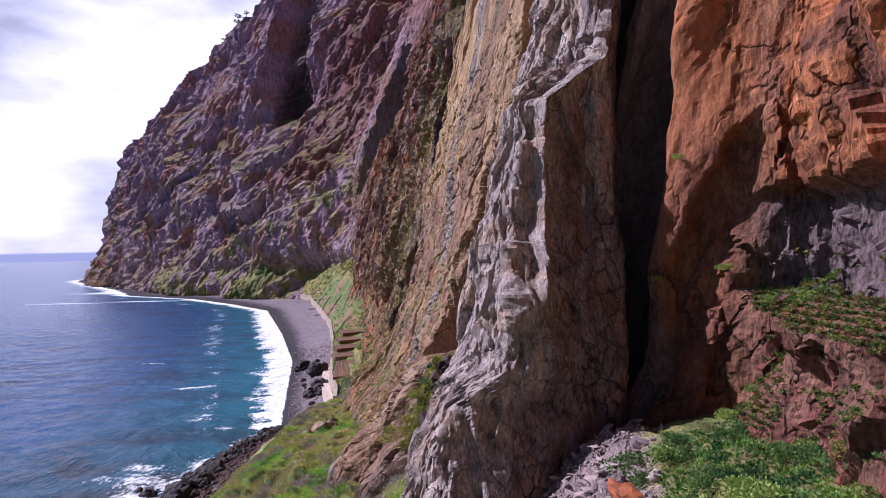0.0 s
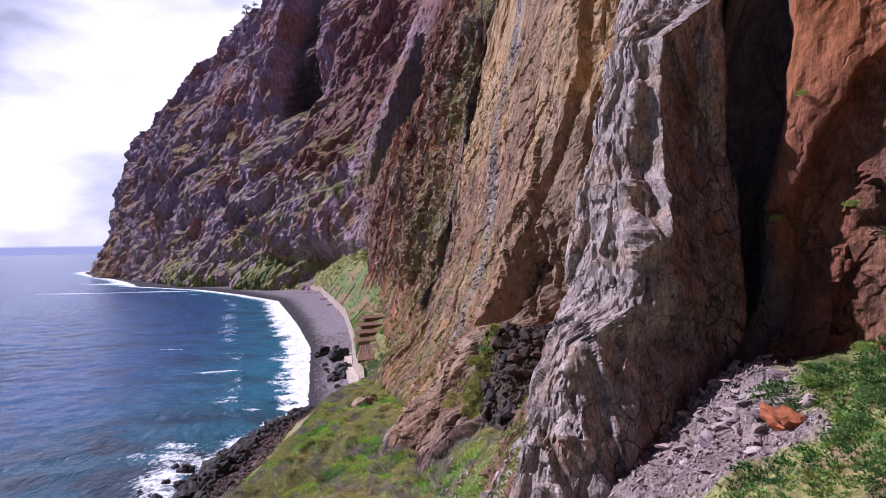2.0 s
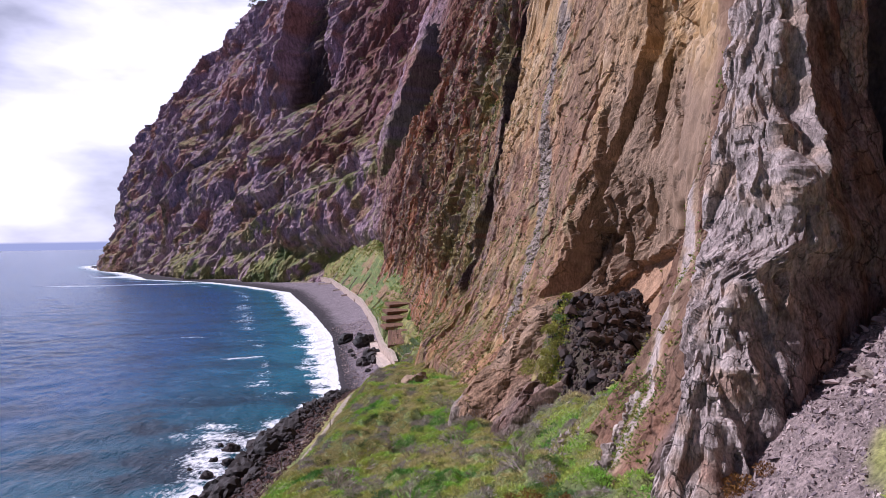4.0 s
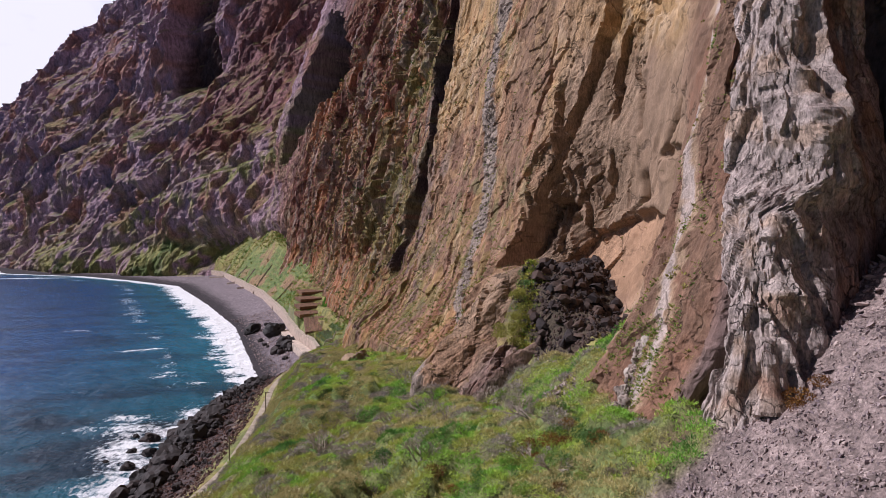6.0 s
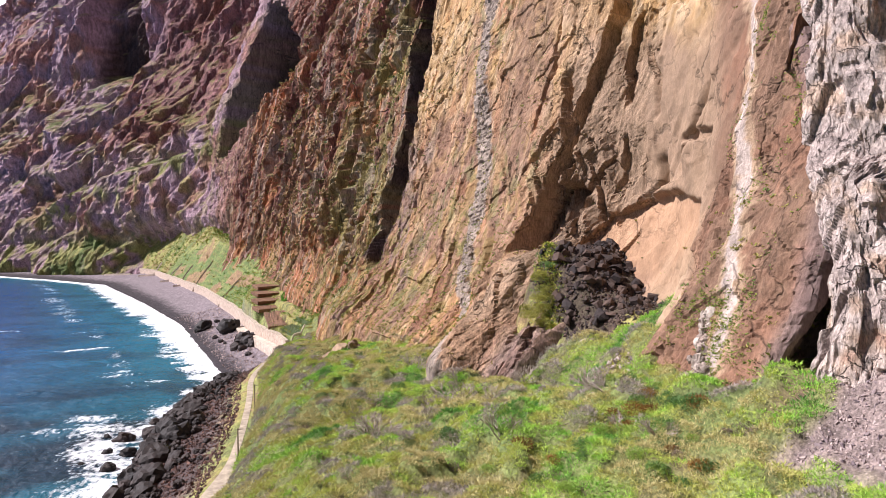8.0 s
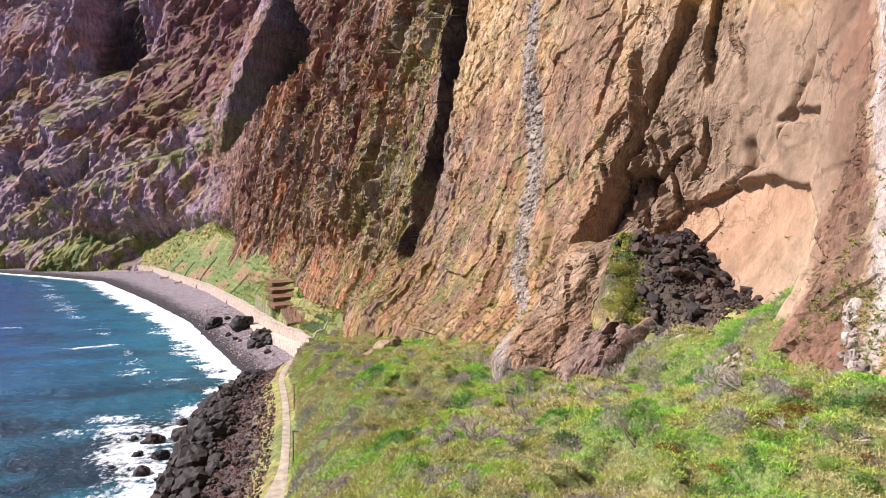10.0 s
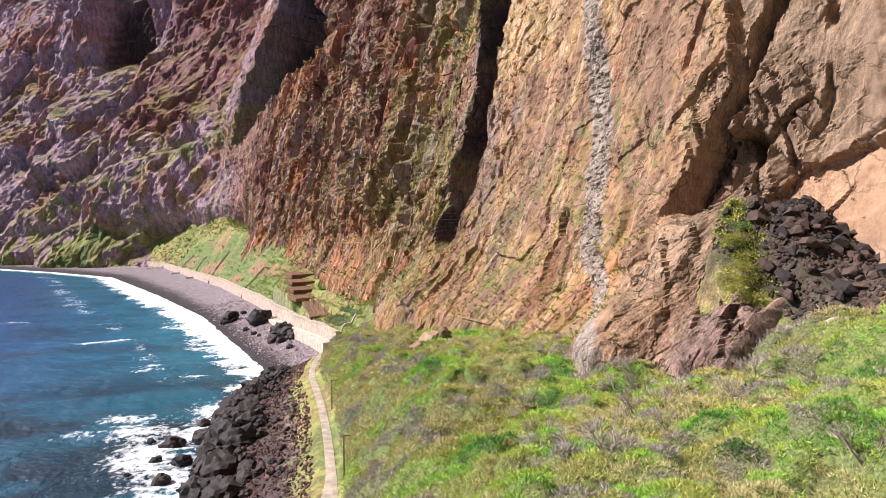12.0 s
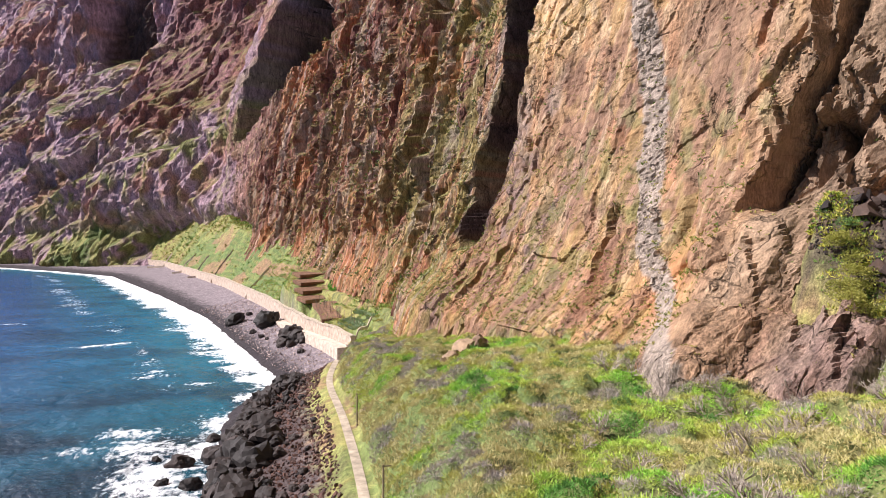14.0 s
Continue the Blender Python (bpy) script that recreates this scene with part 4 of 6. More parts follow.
tint = blend(tint, "green", MZ * step(0.1, 0.5, MH) * 0.6)
terr_zone = step(186, 192, GYY) * step(-0.5, 1, GXX - wall_x(GYY))
plot_a, plot_b = np.floor((GXX - wall_x(GYY) + 0.05 * GYY) / 4.6).astype(np.int64), np.floor((GYY + 3 * n3) / 27).astype(np.int64)
band = hash3(plot_a, plot_b, 0 * plot_a, 5)
field = terr_zone * step(275, 290, GYY) * (1 - step(540, 560, GYY)) * (1 - step(14, 22, GXX - wall_x(GYY) + 4 * n1))
row = 0.5 + 0.5 * np.sin((GXX - wall_x(GYY) + 0.05 * GYY) * 3.1)
tint = blend(tint, "brown", field * (band < 0.3) * 0.7)
tint = blend(tint, "green", field * (band > 0.3) * (0.5 + 0.4 * row))
shingle = (1 - step(0.0, 1.0, GXX - wall_x(GYY))) * step(170, 184, GYY) + (1 - step(4.0, 5.4, GZZ + 0.6 * n2)) * (1 - step(170, 184, GYY))
C["shingle"], C["wet"] = tone("7e7478"), tone("353033")
tint = blend(tint, "shingle", shingle)
tint = blend(tint, "dark", shingle * (1 - step(165, 178, GYY)) * 0.9)
tint = blend(tint, "wet", shingle * (1 - step(0.9, 2.4, GZZ + 0.5 * n2)))
tint = blend(tint, "scree", scree_mask(GXX, GYY))
heap = step(71, 75, GYY + n2) * (1 - step(89, 92, GYY)) * step(-4.5, -3.0, GXX + n2 + 0.1 * (GYY - 75))
tint = blend(tint, "dark", heap * 0.9)
ground = sheet("ground", co, SOIL, tint)
tagged(ground, "grassy talus slope, terraces and grey shingle beach", "ground", kind="structure")

# ---- sea ----
WATER, wn2, wl2, wb = material("sea water")
dist = wn2.new("ShaderNodeAttribute")
dist.attribute_name = "shallow"
fo = wn2.new("ShaderNodeAttribute")
fo.attribute_name = "foam"
deep = multiply(wn2, wl2, tuple(tone("124a7a")), tuple(tone("257482")), "MIX", dist.outputs["Fac"])
rf = wn2.new("ShaderNodeAttribute")
rf.attribute_name = "reef"
deep = multiply(wn2, wl2, deep, tuple(tone("0a1c2a")), "MIX", rf.outputs["Fac"])
big = noise_node(wn2, wl2, 0.03, 4, 0.5, (1, 1.6, 1))
deep = multiply(wn2, wl2, deep, tuple(tone("0a2238")), "MIX", ramp(wn2, wl2, big.outputs["Fac"], 0.45, 0.7, 0, 0.6))
lace = noise_node(wn2, wl2, 0.8, 8, 0.74, (1, 0.7, 1))
ff = wn2.new("ShaderNodeMath")
ff.operation = "SUBTRACT"
wl2.new(fo.outputs["Fac"], ff.inputs[0])
wl2.new(ramp(wn2, wl2, lace.outputs["Fac"], 0.25, 0.75, 0.0, 1.0), ff.inputs[1])
fmask = ramp(wn2, wl2, ff.outputs[0], -0.12, 0.2)
wl2.new(multiply(wn2, wl2, deep, tuple(tone("f2f4f6")), "MIX", fmask), wb.inputs["Base Color"])
wl2.new(ramp(wn2, wl2, fmask, 0, 1, 0.22, 0.9), wb.inputs["Roughness"])
wb.inputs["IOR"].default_value = 1.33
w1 = noise_node(wn2, wl2, 0.22, 6, 0.62, (1, 0.6, 1))
w2 = noise_node(wn2, wl2, 1.1, 5, 0.6, (1, 0.7, 1))
wadd = wn2.new("ShaderNodeMath")
wadd.operation = "MULTIPLY_ADD"
wl2.new(w2.outputs["Fac"], wadd.inputs[0])
wadd.inputs[1].default_value = 0.25
wl2.new(w1.outputs["Fac"], wadd.inputs[2])
wbp = wn2.new("ShaderNodeBump")
wbp.inputs["Strength"].default_value, wbp.inputs["Distance"].default_value = 0.8, 2.0
wl2.new(wadd.outputs[0], wbp.inputs["Height"])
wl2.new(wbp.outputs["Normal"], wb.inputs["Normal"])

wx = np.r_[-5500, -4000, -3000, -2200, -1600, np.arange(-1200, -420, 20), np.arange(-420, -130, 2.6), np.arange(-130, -40, 0.9), np.arange(-40, 10, 10), 600]
wy = np.r_[-3000, -1000, np.arange(-300, 60, 20), np.arange(60, 330, 1.1), np.arange(330, 800, 3.0), np.arange(800, 1500, 10), 1700, 2200, 3000, 4200, 5500]
WX, WY = np.meshgrid(wx, wy)
off = sea_x(WY) - WX                     # metres seaward of the waterline
wob = fbm(WX / 7, WY / 7, 0.2, 4, 601)
wob2 = fbm(WX / 22, WY / 22, 0.6, 3, 611)
inbay = step(150, 190, WY)
width = np.interp(WY, (60, 150, 185, 230, 320, 420, 560, 640, 760, 920, 1300), (16, 17, 11, 14, 20, 22, 20, 20, 26, 30, 24))
foam = 0.92 * (1 - step(0.2, 1.15, (off + 4.0 * wob + 3.0 * wob2) / width))
foam = np.where(WY < 172, foam * (0.52 + 0.45 * wob), foam)
foam = foam * (1 - 0.35 * step(10, 26, off) * (WY < 172))
second = off - width * 1.9 - 6 * wob2
foam = np.maximum(foam, 0.42 * np.exp(-(second / (width * 0.3)) ** 2) * step(-0.3, 0.3, wob2 + 0.5 * wob) * step(170, 200, WY))
for fx, fy, rx, ry, k in ((-101, 249, 10, 2.2, 0.72), (-95, 252, 5, 2.5, 0.75), (-79, 202, 6, 2.0, 0.6), (-72, 148, 8, 9, 0.62), (-76, 157, 7, 4, 0.62), (-70, 134, 7, 9, 0.7), (-64, 146, 6, 6, 0.7), (-65, 125, 7, 8, 0.66), (-58, 119, 5, 8, 0.85), (-69, 138, 7, 6, 0.74), (-60.5, 158, 5, 8, 0.8), (-68, 114, 6, 5, 0.55),
                          (-141, 306, 8, 2, 0.6), (-80, 207, 6, 2, 0.5), (-82, 150, 5, 2.5, 0.55), (-68, 193, 4, 3, 0.6), (-418, 690, 60, 9, 0.7), (-330, 700, 60, 8, 0.75), (-470, 860, 40, 25, 0.75)):
    foam = np.maximum(foam, k * np.exp(-((WX - fx + 0.6 * (WY - fy) * 0.3) / rx) ** 2 - ((WY - fy + 2 * wob) / ry) ** 2))
foam = np.maximum(foam, 0.13 * step(0.3, 0.7, wob + 0.3 * wob2) * (WY < 800))
swell = 0.35 * fbm(WX / 14, WY / 9, 0.3, 3, 621) * (1 - step(250, 420, np.abs(WX))) * (1 - step(500, 800, WY)) + 0.5 * foam * step(2, 8, off)
sea = sheet("sea", np.stack([WX, WY, swell * step(-1, 3, off)], -1), WATER, None, {"foam": foam, "reef": (1 - step(150, 230, WY)) * (0.35 + 0.5 * step(-0.2, 0.4, wob2)) * (1 - step(40, 80, off)), "shallow": np.clip(1 - off / np.interp(WY, (60, 250, 600), (90, 70, 60)), 0, 1) * 0.85})
tagged(sea, "deep blue sea with white surf along the shore", "sea", kind="structure")


# ---- stones ----
def stone_mesh(name, seed, material, points=14, squash=(1, 0.8, 0.7)):
    """An angular stone: the hull of a few points on a rough ball, its edges worn a little."""
    r = random.Random(seed)
    bm = bmesh.new()
    for _ in range(points):
        d = Vector((r.gauss(0, 1), r.gauss(0, 1), r.gauss(0, 1))).normalized() * r.uniform(0.8, 1.05)
        bm.verts.new((d.x * squash[0], d.y * squash[1], d.z * squash[2]))
    hull = bmesh.ops.convex_hull(bm, input=bm.verts)
    bmesh.ops.delete(bm, geom=[v for v in bm.verts if not v.link_faces], context="VERTS")
    if points > 20:
        bmesh.ops.bevel(bm, geom=bm.edges[:], offset=0.05, segments=1, affect="EDGES")
        bmesh.ops.triangulate(bm, faces=bm.faces[:])
    me = bpy.data.meshes.new(name)
    bm.to_mesh(me)
    bm.free()
    me.materials.append(material)
    return me


def crag_mesh(name, seed, material, squash=(1, 0.8, 0.7), level=2, jag=0.24):
    """A craggy boulder: a ball broken by flat faces and worn by finer relief."""
    bm = bmesh.new()
    bmesh.ops.create_icosphere(bm, subdivisions=level + 1, radius=1.0)
    p = np.array([v.co[:] for v in bm.verts])
    k = 1 + jag * facets(p[:, 0] * 0.95 + seed * 7.3, p[:, 1] * 0.95, p[:, 2] * 0.95 + 3.1, seed, 1.3) + 0.12 * facets(p[:, 0] * 2.6 + seed, p[:, 1] * 2.6, p[:, 2] * 2.6, seed + 5) + 0.1 * fbm(p[:, 0] * 2 + seed, p[:, 1] * 2, p[:, 2] * 2, 3, seed)
    p = p * k[:, None] * np.array(squash)
    for v, q in zip(bm.verts, p):
        v.co = q
    me = bpy.data.meshes.new(name)
    bm.to_mesh(me)
    bm.free()
    me.materials.append(material)
    return me


def mesh_arrays(me):
    me.calc_loop_triangles()
    co = np.empty(len(me.vertices) * 3, np.float32)
    me.vertices.foreach_get("co", co)
    tri = np.empty(len(me.loop_triangles) * 3, np.int32)
    me.loop_triangles.foreach_get("vertices", tri)
    return co.reshape(-1, 3), tri.reshape(-1, 3)


def scatter(name, protos, places, sizes, material, rng, tilt=3.14, label="", category="", lift=0.0, smooth=False):
    """One object of many loose pieces that nobody could count."""
    cos, tris, base = [], [], 0
    arr = [mesh_arrays(p) for p in protos]
    for (x, y, z), s in zip(places, sizes):
        c, t = arr[rng.randrange(len(arr))]
        r = np.array(Euler((rng.uniform(-tilt, tilt), rng.uniform(-tilt, tilt), rng.uniform(0, 6.28))).to_matrix())
        cos.append((c @ r.T) * s + (x, y, z + lift * s))
        tris.append(t + base)
        base += len(c)
    me = bpy.data.meshes.new(name)
    fill(me, np.concatenate(cos), np.concatenate(tris), smooth)
    me.materials.append(material)
    return tagged(new(name, me), label, category, kind="stuff")


rng = random.Random(7)
small = [stone_mesh("stone", 20 + i, SCREE, 10, (1, rng.uniform(0.5, 0.9), rng.uniform(0.3, 0.6))) for i in range(6)]
pts, szs = [], []
while len(pts) < 13000:
    x, y = rng.uniform(-14, 14), rng.uniform(20, 48)
    if float(scree_mask(np.array(x), np.array(y))) > rng.uniform(0.2, 0.8):
        pts.append((x, y, float(ground_z(x, y))))
        szs.append(0.07 + 0.24 * rng.random() ** 3.5)
scatter("scree", small, pts, szs, SCREE, rng, label="loose grey-mauve rock fragments of a fresh rockfall", category="scree")
# ---- fallen rock under the cave ----
rng = random.Random(11)
blocks = [stone_mesh("rock", 60 + i, RUBBLE, 15, (1, rng.uniform(0.6, 0.9), rng.uniform(0.45, 0.75))) for i in range(7)]


def drop_stone(name, me, x, y, r, label, category, group, sink=0.35, z=None):
    ob = new(name, me)
    zz = float(ground_z(x, y)) if z is None else z
    ob.matrix_world = Matrix.LocRotScale((x, y, zz + r * (0.5 - sink)), Euler((rng.uniform(-0.5, 0.5), rng.uniform(-0.5, 0.5), rng.uniform(0, 6.28))), (r * 1.2, r * 1.2, r * 1.2))
    return tagged(ob, label, category, group)


for _ in range(230):
    y = 90 - 15.5 * rng.random() ** 1.2
    x = rng.uniform(-2.2 - 0.12 * (90 - y), 10)
    drop_stone("fallen_rock", blocks[rng.randrange(7)], x, y, 0.35 + 0.9 * rng.random() ** 2, "dark angular fallen rock on the heap below the cave", "rock", "rocks of the heap")
pts = [(rng.uniform(-4.0, 10), 90 - 19 * rng.random() ** 1.3) for _ in range(3000)]
scatter("rubble", blocks, [(x, y, float(ground_z(x, y))) for x, y in pts], [0.12 + 0.4 * rng.random() ** 2 for _ in pts], RUBBLE, rng, label="small dark broken rock between the fallen blocks", category="rubble")

# single rocks on the scree and the slope
for x, y, r, m, lab in ((9.6, 33.2, 0.85, 0, "rust-orange boulder at the edge of the scree"), (10.6, 35.3, 0.6, 1, "pale flat rock lying on the scree"), (8.9, 34.6, 0.5, 1, "pale flat rock lying on the scree"),
                        (11.3, 34.2, 0.45, 1, "pale flat rock lying on the scree"), (6.3, 37.5, 0.5, 1, "pale flat rock lying on the scree"), (9.4, 37.2, 0.4, 1, "pale flat rock lying on the scree"),
                        (-25.4, 128.3, 1.8, 0, "brown square rock among shrubs"), (-23.4, 129.5, 1.9, 0, "brown square rock among shrubs"), (-29.0, 126.8, 1.7, 0, "brown square rock among shrubs"),
                        (-27.0, 127.2, 1.2, 0, "brown square rock among shrubs"), (-4.0, 74.0, 0.7, 1, "white rock at the foot of the heap"), (-3.4, 73.4, 0.45, 1, "white rock at the foot of the heap"),
                        (-14, 66, 0.5, 1, "pale rock in the grass"), (-17.5, 71, 0.45, 1, "pale rock in the grass"), (-20, 62, 0.4, 1, "pale rock in the grass")):
    me = crag_mesh("rock", rng.randrange(999), ORANGE_STONE if "orange" in lab else (BROWN_STONE, PALE_STONE)[m], (1, 0.75, 0.65), 2, 0.4)
    drop_stone("rock", me, x, y, r, lab, "rock", "")

pts = [(rng.gauss(-8.2, 1.5), rng.gauss(63.2, 2.0)) for _ in range(420)] + [(rng.gauss(-3.4, 1.4), rng.gauss(60.8, 1.8)) for _ in range(320)]
scatter("stone_pile", small, [(x, y, float(ground_z(x, y)) + 0.35) for x, y in pts], [0.16 + 0.4 * rng.random() ** 2 for _ in pts], SCREE, rng, label="grey stones heaped in the grass below the hollow", category="stone pile")
for k in range(40):
    u = k / 39
    x, y = lerp(-7.4, 0.2, u) + rng.uniform(-0.6, 0.6), lerp(50.8, 57.0, u) + rng.uniform(-0.6, 0.6)
    drop_stone("rock", crag_mesh("rock", 700 + k, PALE_STONE, (0.8, 0.8, 1.1), 2, 0.4), x, y, rng.uniform(0.25, 0.6), "pale jagged rock at the foot of the brown strip", "rock", "pale rocks by the strip", 0.4, lerp(25.8, 33.6, u))

# ---- shore rocks ----
shore = [crag_mesh("boulder", 90 + i, SHORE_STONE, (1, rng.uniform(0.7, 0.95), rng.uniform(0.6, 0.85)), 2) for i in range(8)]
BIG = ((-57.5, 136.5, 3.6), (-61.5, 141, 2.6), (-54.5, 147.5, 3.2), (-53.6, 138.5, 3.4), (-55.5, 131, 3.6), (-66.5, 139.5, 2.4), (-57, 166.5, 1.7), (-59, 146, 2.6), (-54, 163, 2.4),
       (-60, 128, 3.0), (-57, 152.5, 2.8), (-55, 171, 1.6), (-58, 121, 3.4), (-61, 114, 3.0), (-57.5, 111, 3.4), (-61, 106, 3.2), (-57, 104, 2.8), (-64, 131, 1.8), (-66, 124, 1.6),
       (-62.5, 150, 1.5), (-70, 143, 1.0), (-68, 133, 1.2), (-71, 128, 0.8), (-56.5, 158, 2.2))
for x, y, r in BIG:
    drop_stone("boulder", shore[rng.randrange(8)], x, y, r * 0.66, "big dark wet boulder at the surf's edge", "boulder", "boulders on the shore", 0.25, max(0.0, float(ground_z(x, y))))
for x, y, r in ((-52.0, 256, 3.7), (-63.0, 276, 2.8), (-46.5, 226, 2.6), (-45, 229, 2.4), (-44.5, 222, 2.2), (-47.5, 232, 1.8), (-43.2, 219, 1.9), (-48.5, 221, 1.5), (-46.5, 218, 1.2), (-56.5, 250, 0.9), (-54, 240, 0.8), (-52.5, 235, 0.7), (-44.5, 208, 0.8), (-58, 285, 1.0)):
    drop_stone("boulder", shore[rng.randrange(8)], x, y, r, "dark boulder standing on the grey shingle beach", "boulder", "boulders on the beach", 0.1)
for _ in range(170):
    y = rng.uniform(98, 180)
    u = rng.random() ** 2.2
    x = lerp(float(sea_x(y)) + 0.5, float(np.interp(y, PATH_Y, PATH_X)) - 4, u)
    r = lerp(1.5, 0.45, u) * rng.uniform(0.5, 1.2)
    drop_stone("boulder", shore[rng.randrange(8)], x, y, r, "dark rounded boulder among shore rocks", "boulder", "boulders on the shore", 0.2)
low = [stone_mesh("stone", 130 + i, RED_STONE, 10, (1, 0.8, 0.65)) for i in range(6)]
pts = []
while len(pts) < 6800:
    y = rng.uniform(92, 182)
    pts.append((lerp(float(sea_x(y)) - 1, float(np.interp(y, PATH_Y, PATH_X)) - 2.0, rng.random()), y))
scatter("shore_stones", low, [(x, y, float(ground_z(x, y))) for x, y in pts], [0.16 + 0.42 * rng.random() ** 2.5 for _ in pts], RED_STONE, rng, label="dark red-brown broken stones between surf and path", category="shore stones")


pts = []
while len(pts) < 7000:
    y = rng.uniform(180, 330)
    pts.append((lerp(float(sea_x(y)) + 1.5, float(wall_x(y)) - 0.6, rng.random() ** 0.8), y))
scatter("beach_stones", low, [(x, y, float(ground_z(x, y))) for x, y in pts], [0.1 + 0.5 * rng.random() ** 5 for _ in pts], SCREE, rng, label="grey pebbles and cobbles strewn over the shingle beach", category="beach stones")
slabs = [stone_mesh("slab", 160 + i, SCREE, 11, (1, rng.uniform(0.5, 0.85), rng.uniform(0.2, 0.4))) for i in range(6)]
for _ in range(150):
    x, y = rng.gauss(7.6, 2.3), rng.gauss(37.5, 2.6)
    if float(scree_mask(np.array(x), np.array(y))) > 0.5:
        drop_stone("slab", slabs[rng.randrange(6)], x, y, 0.2 + 0.42 * rng.random() ** 2, "flat grey-mauve slab of rock on the scree", "rock slab", "slabs on the scree", 0.2)

# ---- plants ----
def tint_leaf(name, rough=0.6):
    """Leaves whose patches of colour come with the mesh and which differ one by one."""
    m, n, l, bsdf = material(name)
    at = n.new("ShaderNodeAttribute")
    at.attribute_name = "tint"
    ge = n.new("ShaderNodeNewGeometry")
    sc = n.new("ShaderNodeVectorMath")
    sc.operation = "SCALE"
    l.new(at.outputs["Color"], sc.inputs[0])
    l.new(ramp(n, l, ge.outputs["Random Per Island"], 0, 1, 0.78, 1.2), sc.inputs["Scale"])
    l.new(sc.outputs[0], bsdf.inputs["Base Color"])
    bsdf.inputs["Roughness"].default_value = rough
    bsdf.inputs["Specular IOR Level"].default_value = 0.25
    tr = n.new("ShaderNodeBsdfTranslucent")
    l.new(sc.outputs[0], tr.inputs["Color"])
    ms = n.new("ShaderNodeMixShader")
    ms.inputs["Fac"].default_value = 0.15
    l.new(bsdf.outputs[0], ms.inputs[1])
    l.new(tr.outputs[0], ms.inputs[2])
    l.new(ms.outputs[0], n["Material Output"].inputs["Surface"])
    return m


UNDERGROWTH = tint_leaf("undergrowth")
nrng = np.random.default_rng(5)


def tufts(name, pos, size, tint, leaves, label, category, up=0.8, spread=0.5, slim=0.35):
    """Many small plants of a few leaves each, as one object."""
    n = len(pos)
    p = np.repeat(np.asarray(pos, float), leaves, 0)
    s = np.repeat(np.asarray(size, float), leaves)
    k = len(p)
    az = nrng.uniform(0, 2 * np.pi, k)
    base = p + np.stack([np.cos(az), np.sin(az), np.zeros(k)], -1) * (s * spread * nrng.uniform(0, 1, k))[:, None]
    base[:, 2] += s * nrng.uniform(-0.15, 0.35, k)
    d = np.stack([np.cos(az) * 0.7, np.sin(az) * 0.7, nrng.uniform(up * 0.3, up * 1.3, k)], -1) + nrng.normal(0, 0.35, (k, 3))
    d /= np.linalg.norm(d, axis=1, keepdims=True)
    side = np.cross(d, nrng.normal(0, 1, (k, 3)))
    side /= np.linalg.norm(side, axis=1, keepdims=True)
    L = (s * nrng.uniform(0.5, 1.0, k))[:, None]
    tip = base + d * L
    co = np.stack([base + side * L * slim, base - side * L * slim * 0.6 + d * L * 0.2, tip], 1).reshape(-1, 3)
    me = bpy.data.meshes.new(name)
    t = np.repeat(np.repeat(np.asarray(tint), leaves, 0), 3, 0)
    fill(me, co, np.arange(3 * k).reshape(-1, 3), False, t)
    me.materials.append(UNDERGROWTH)
    return tagged(new(name, me), label, category, kind="stuff")


def pick_tint(names, w):
    cols = np.array([tone(c) for c in names])
    return cols[np.clip((w * len(cols)).astype(int), 0, len(cols) - 1)]


# the slope: clumps of one plant each, side by side
n = 150000
px, py = nrng.uniform(-47, 4, n), 26 + 160 * nrng.random(n) ** 1.25
keep = bushy(px, py) > 0.4
keep &= (mounds(px, py)[0] > 0.1) | (nrng.random(n) < 0.45)
px, py = px[keep], py[keep]
mh, mn = mounds(px, py)
g1, g2 = fbm(px / 12, py / 12, 0.3, 3, 701), fbm(px / 1.5, py / 1.5, 0.3, 3, 711)
dry = 1 - step(-34, -22, px + 8 * g1)
pick = mn * 17.3 % 1.0
w = np.clip(0.42 + 0.5 * (pick - 0.35) + 0.4 * g1 + 0.1 * g2 + 0.003 * (70 - py).clip(-40, 40) - 0.1 * dry + nrng.normal(0, 0.03, len(px)), 0.2, 0.999)
w = np.where((mn * 53.1) % 1.0 < 0.1 + 0.17 * dry, 0.18 * nrng.random(len(px)), w)
SLOPE_TINTS = ("8c8482", "a09684", "b0a674", "a4a05c", "a2a852", "a0b450", "8cb046", "78a83e", "5c8c3a", "4a7434")
tufts("undergrowth", np.c_[px, py, ground_z(px, py) + mh * bushy(px, py)], nrng.uniform(0.2, 0.42, len(px)) * (0.8 + 0.006 * py.clip(30, 120)), pick_tint(SLOPE_TINTS, w) * (1.28 - 0.16 * dry)[:, None], 8, "clumps of green, yellow and dry grey undergrowth covering the talus slope", "undergrowth", 1.0, 0.9, 0.13)
px, py = nrng.uniform(-8, 1.0, 2600), nrng.uniform(80, 92, 2600)
keep = np.abs(px - np.interp(py, (80, 91), (-6.2, -0.6))) < 2.8 * nrng.random(2600)
px, py = px[keep], py[keep]
tufts("undergrowth", np.c_[px, py, ground_z(px, py)], nrng.uniform(0.3, 0.6, len(px)), 1.25 * pick_tint(("a0a044", "b8b050", "8e9a44", "6a8a40"), nrng.random(len(px))), 12, "yellow-green plants on the bank beside the fallen rock", "undergrowth", 0.9, 0.9, 0.2)
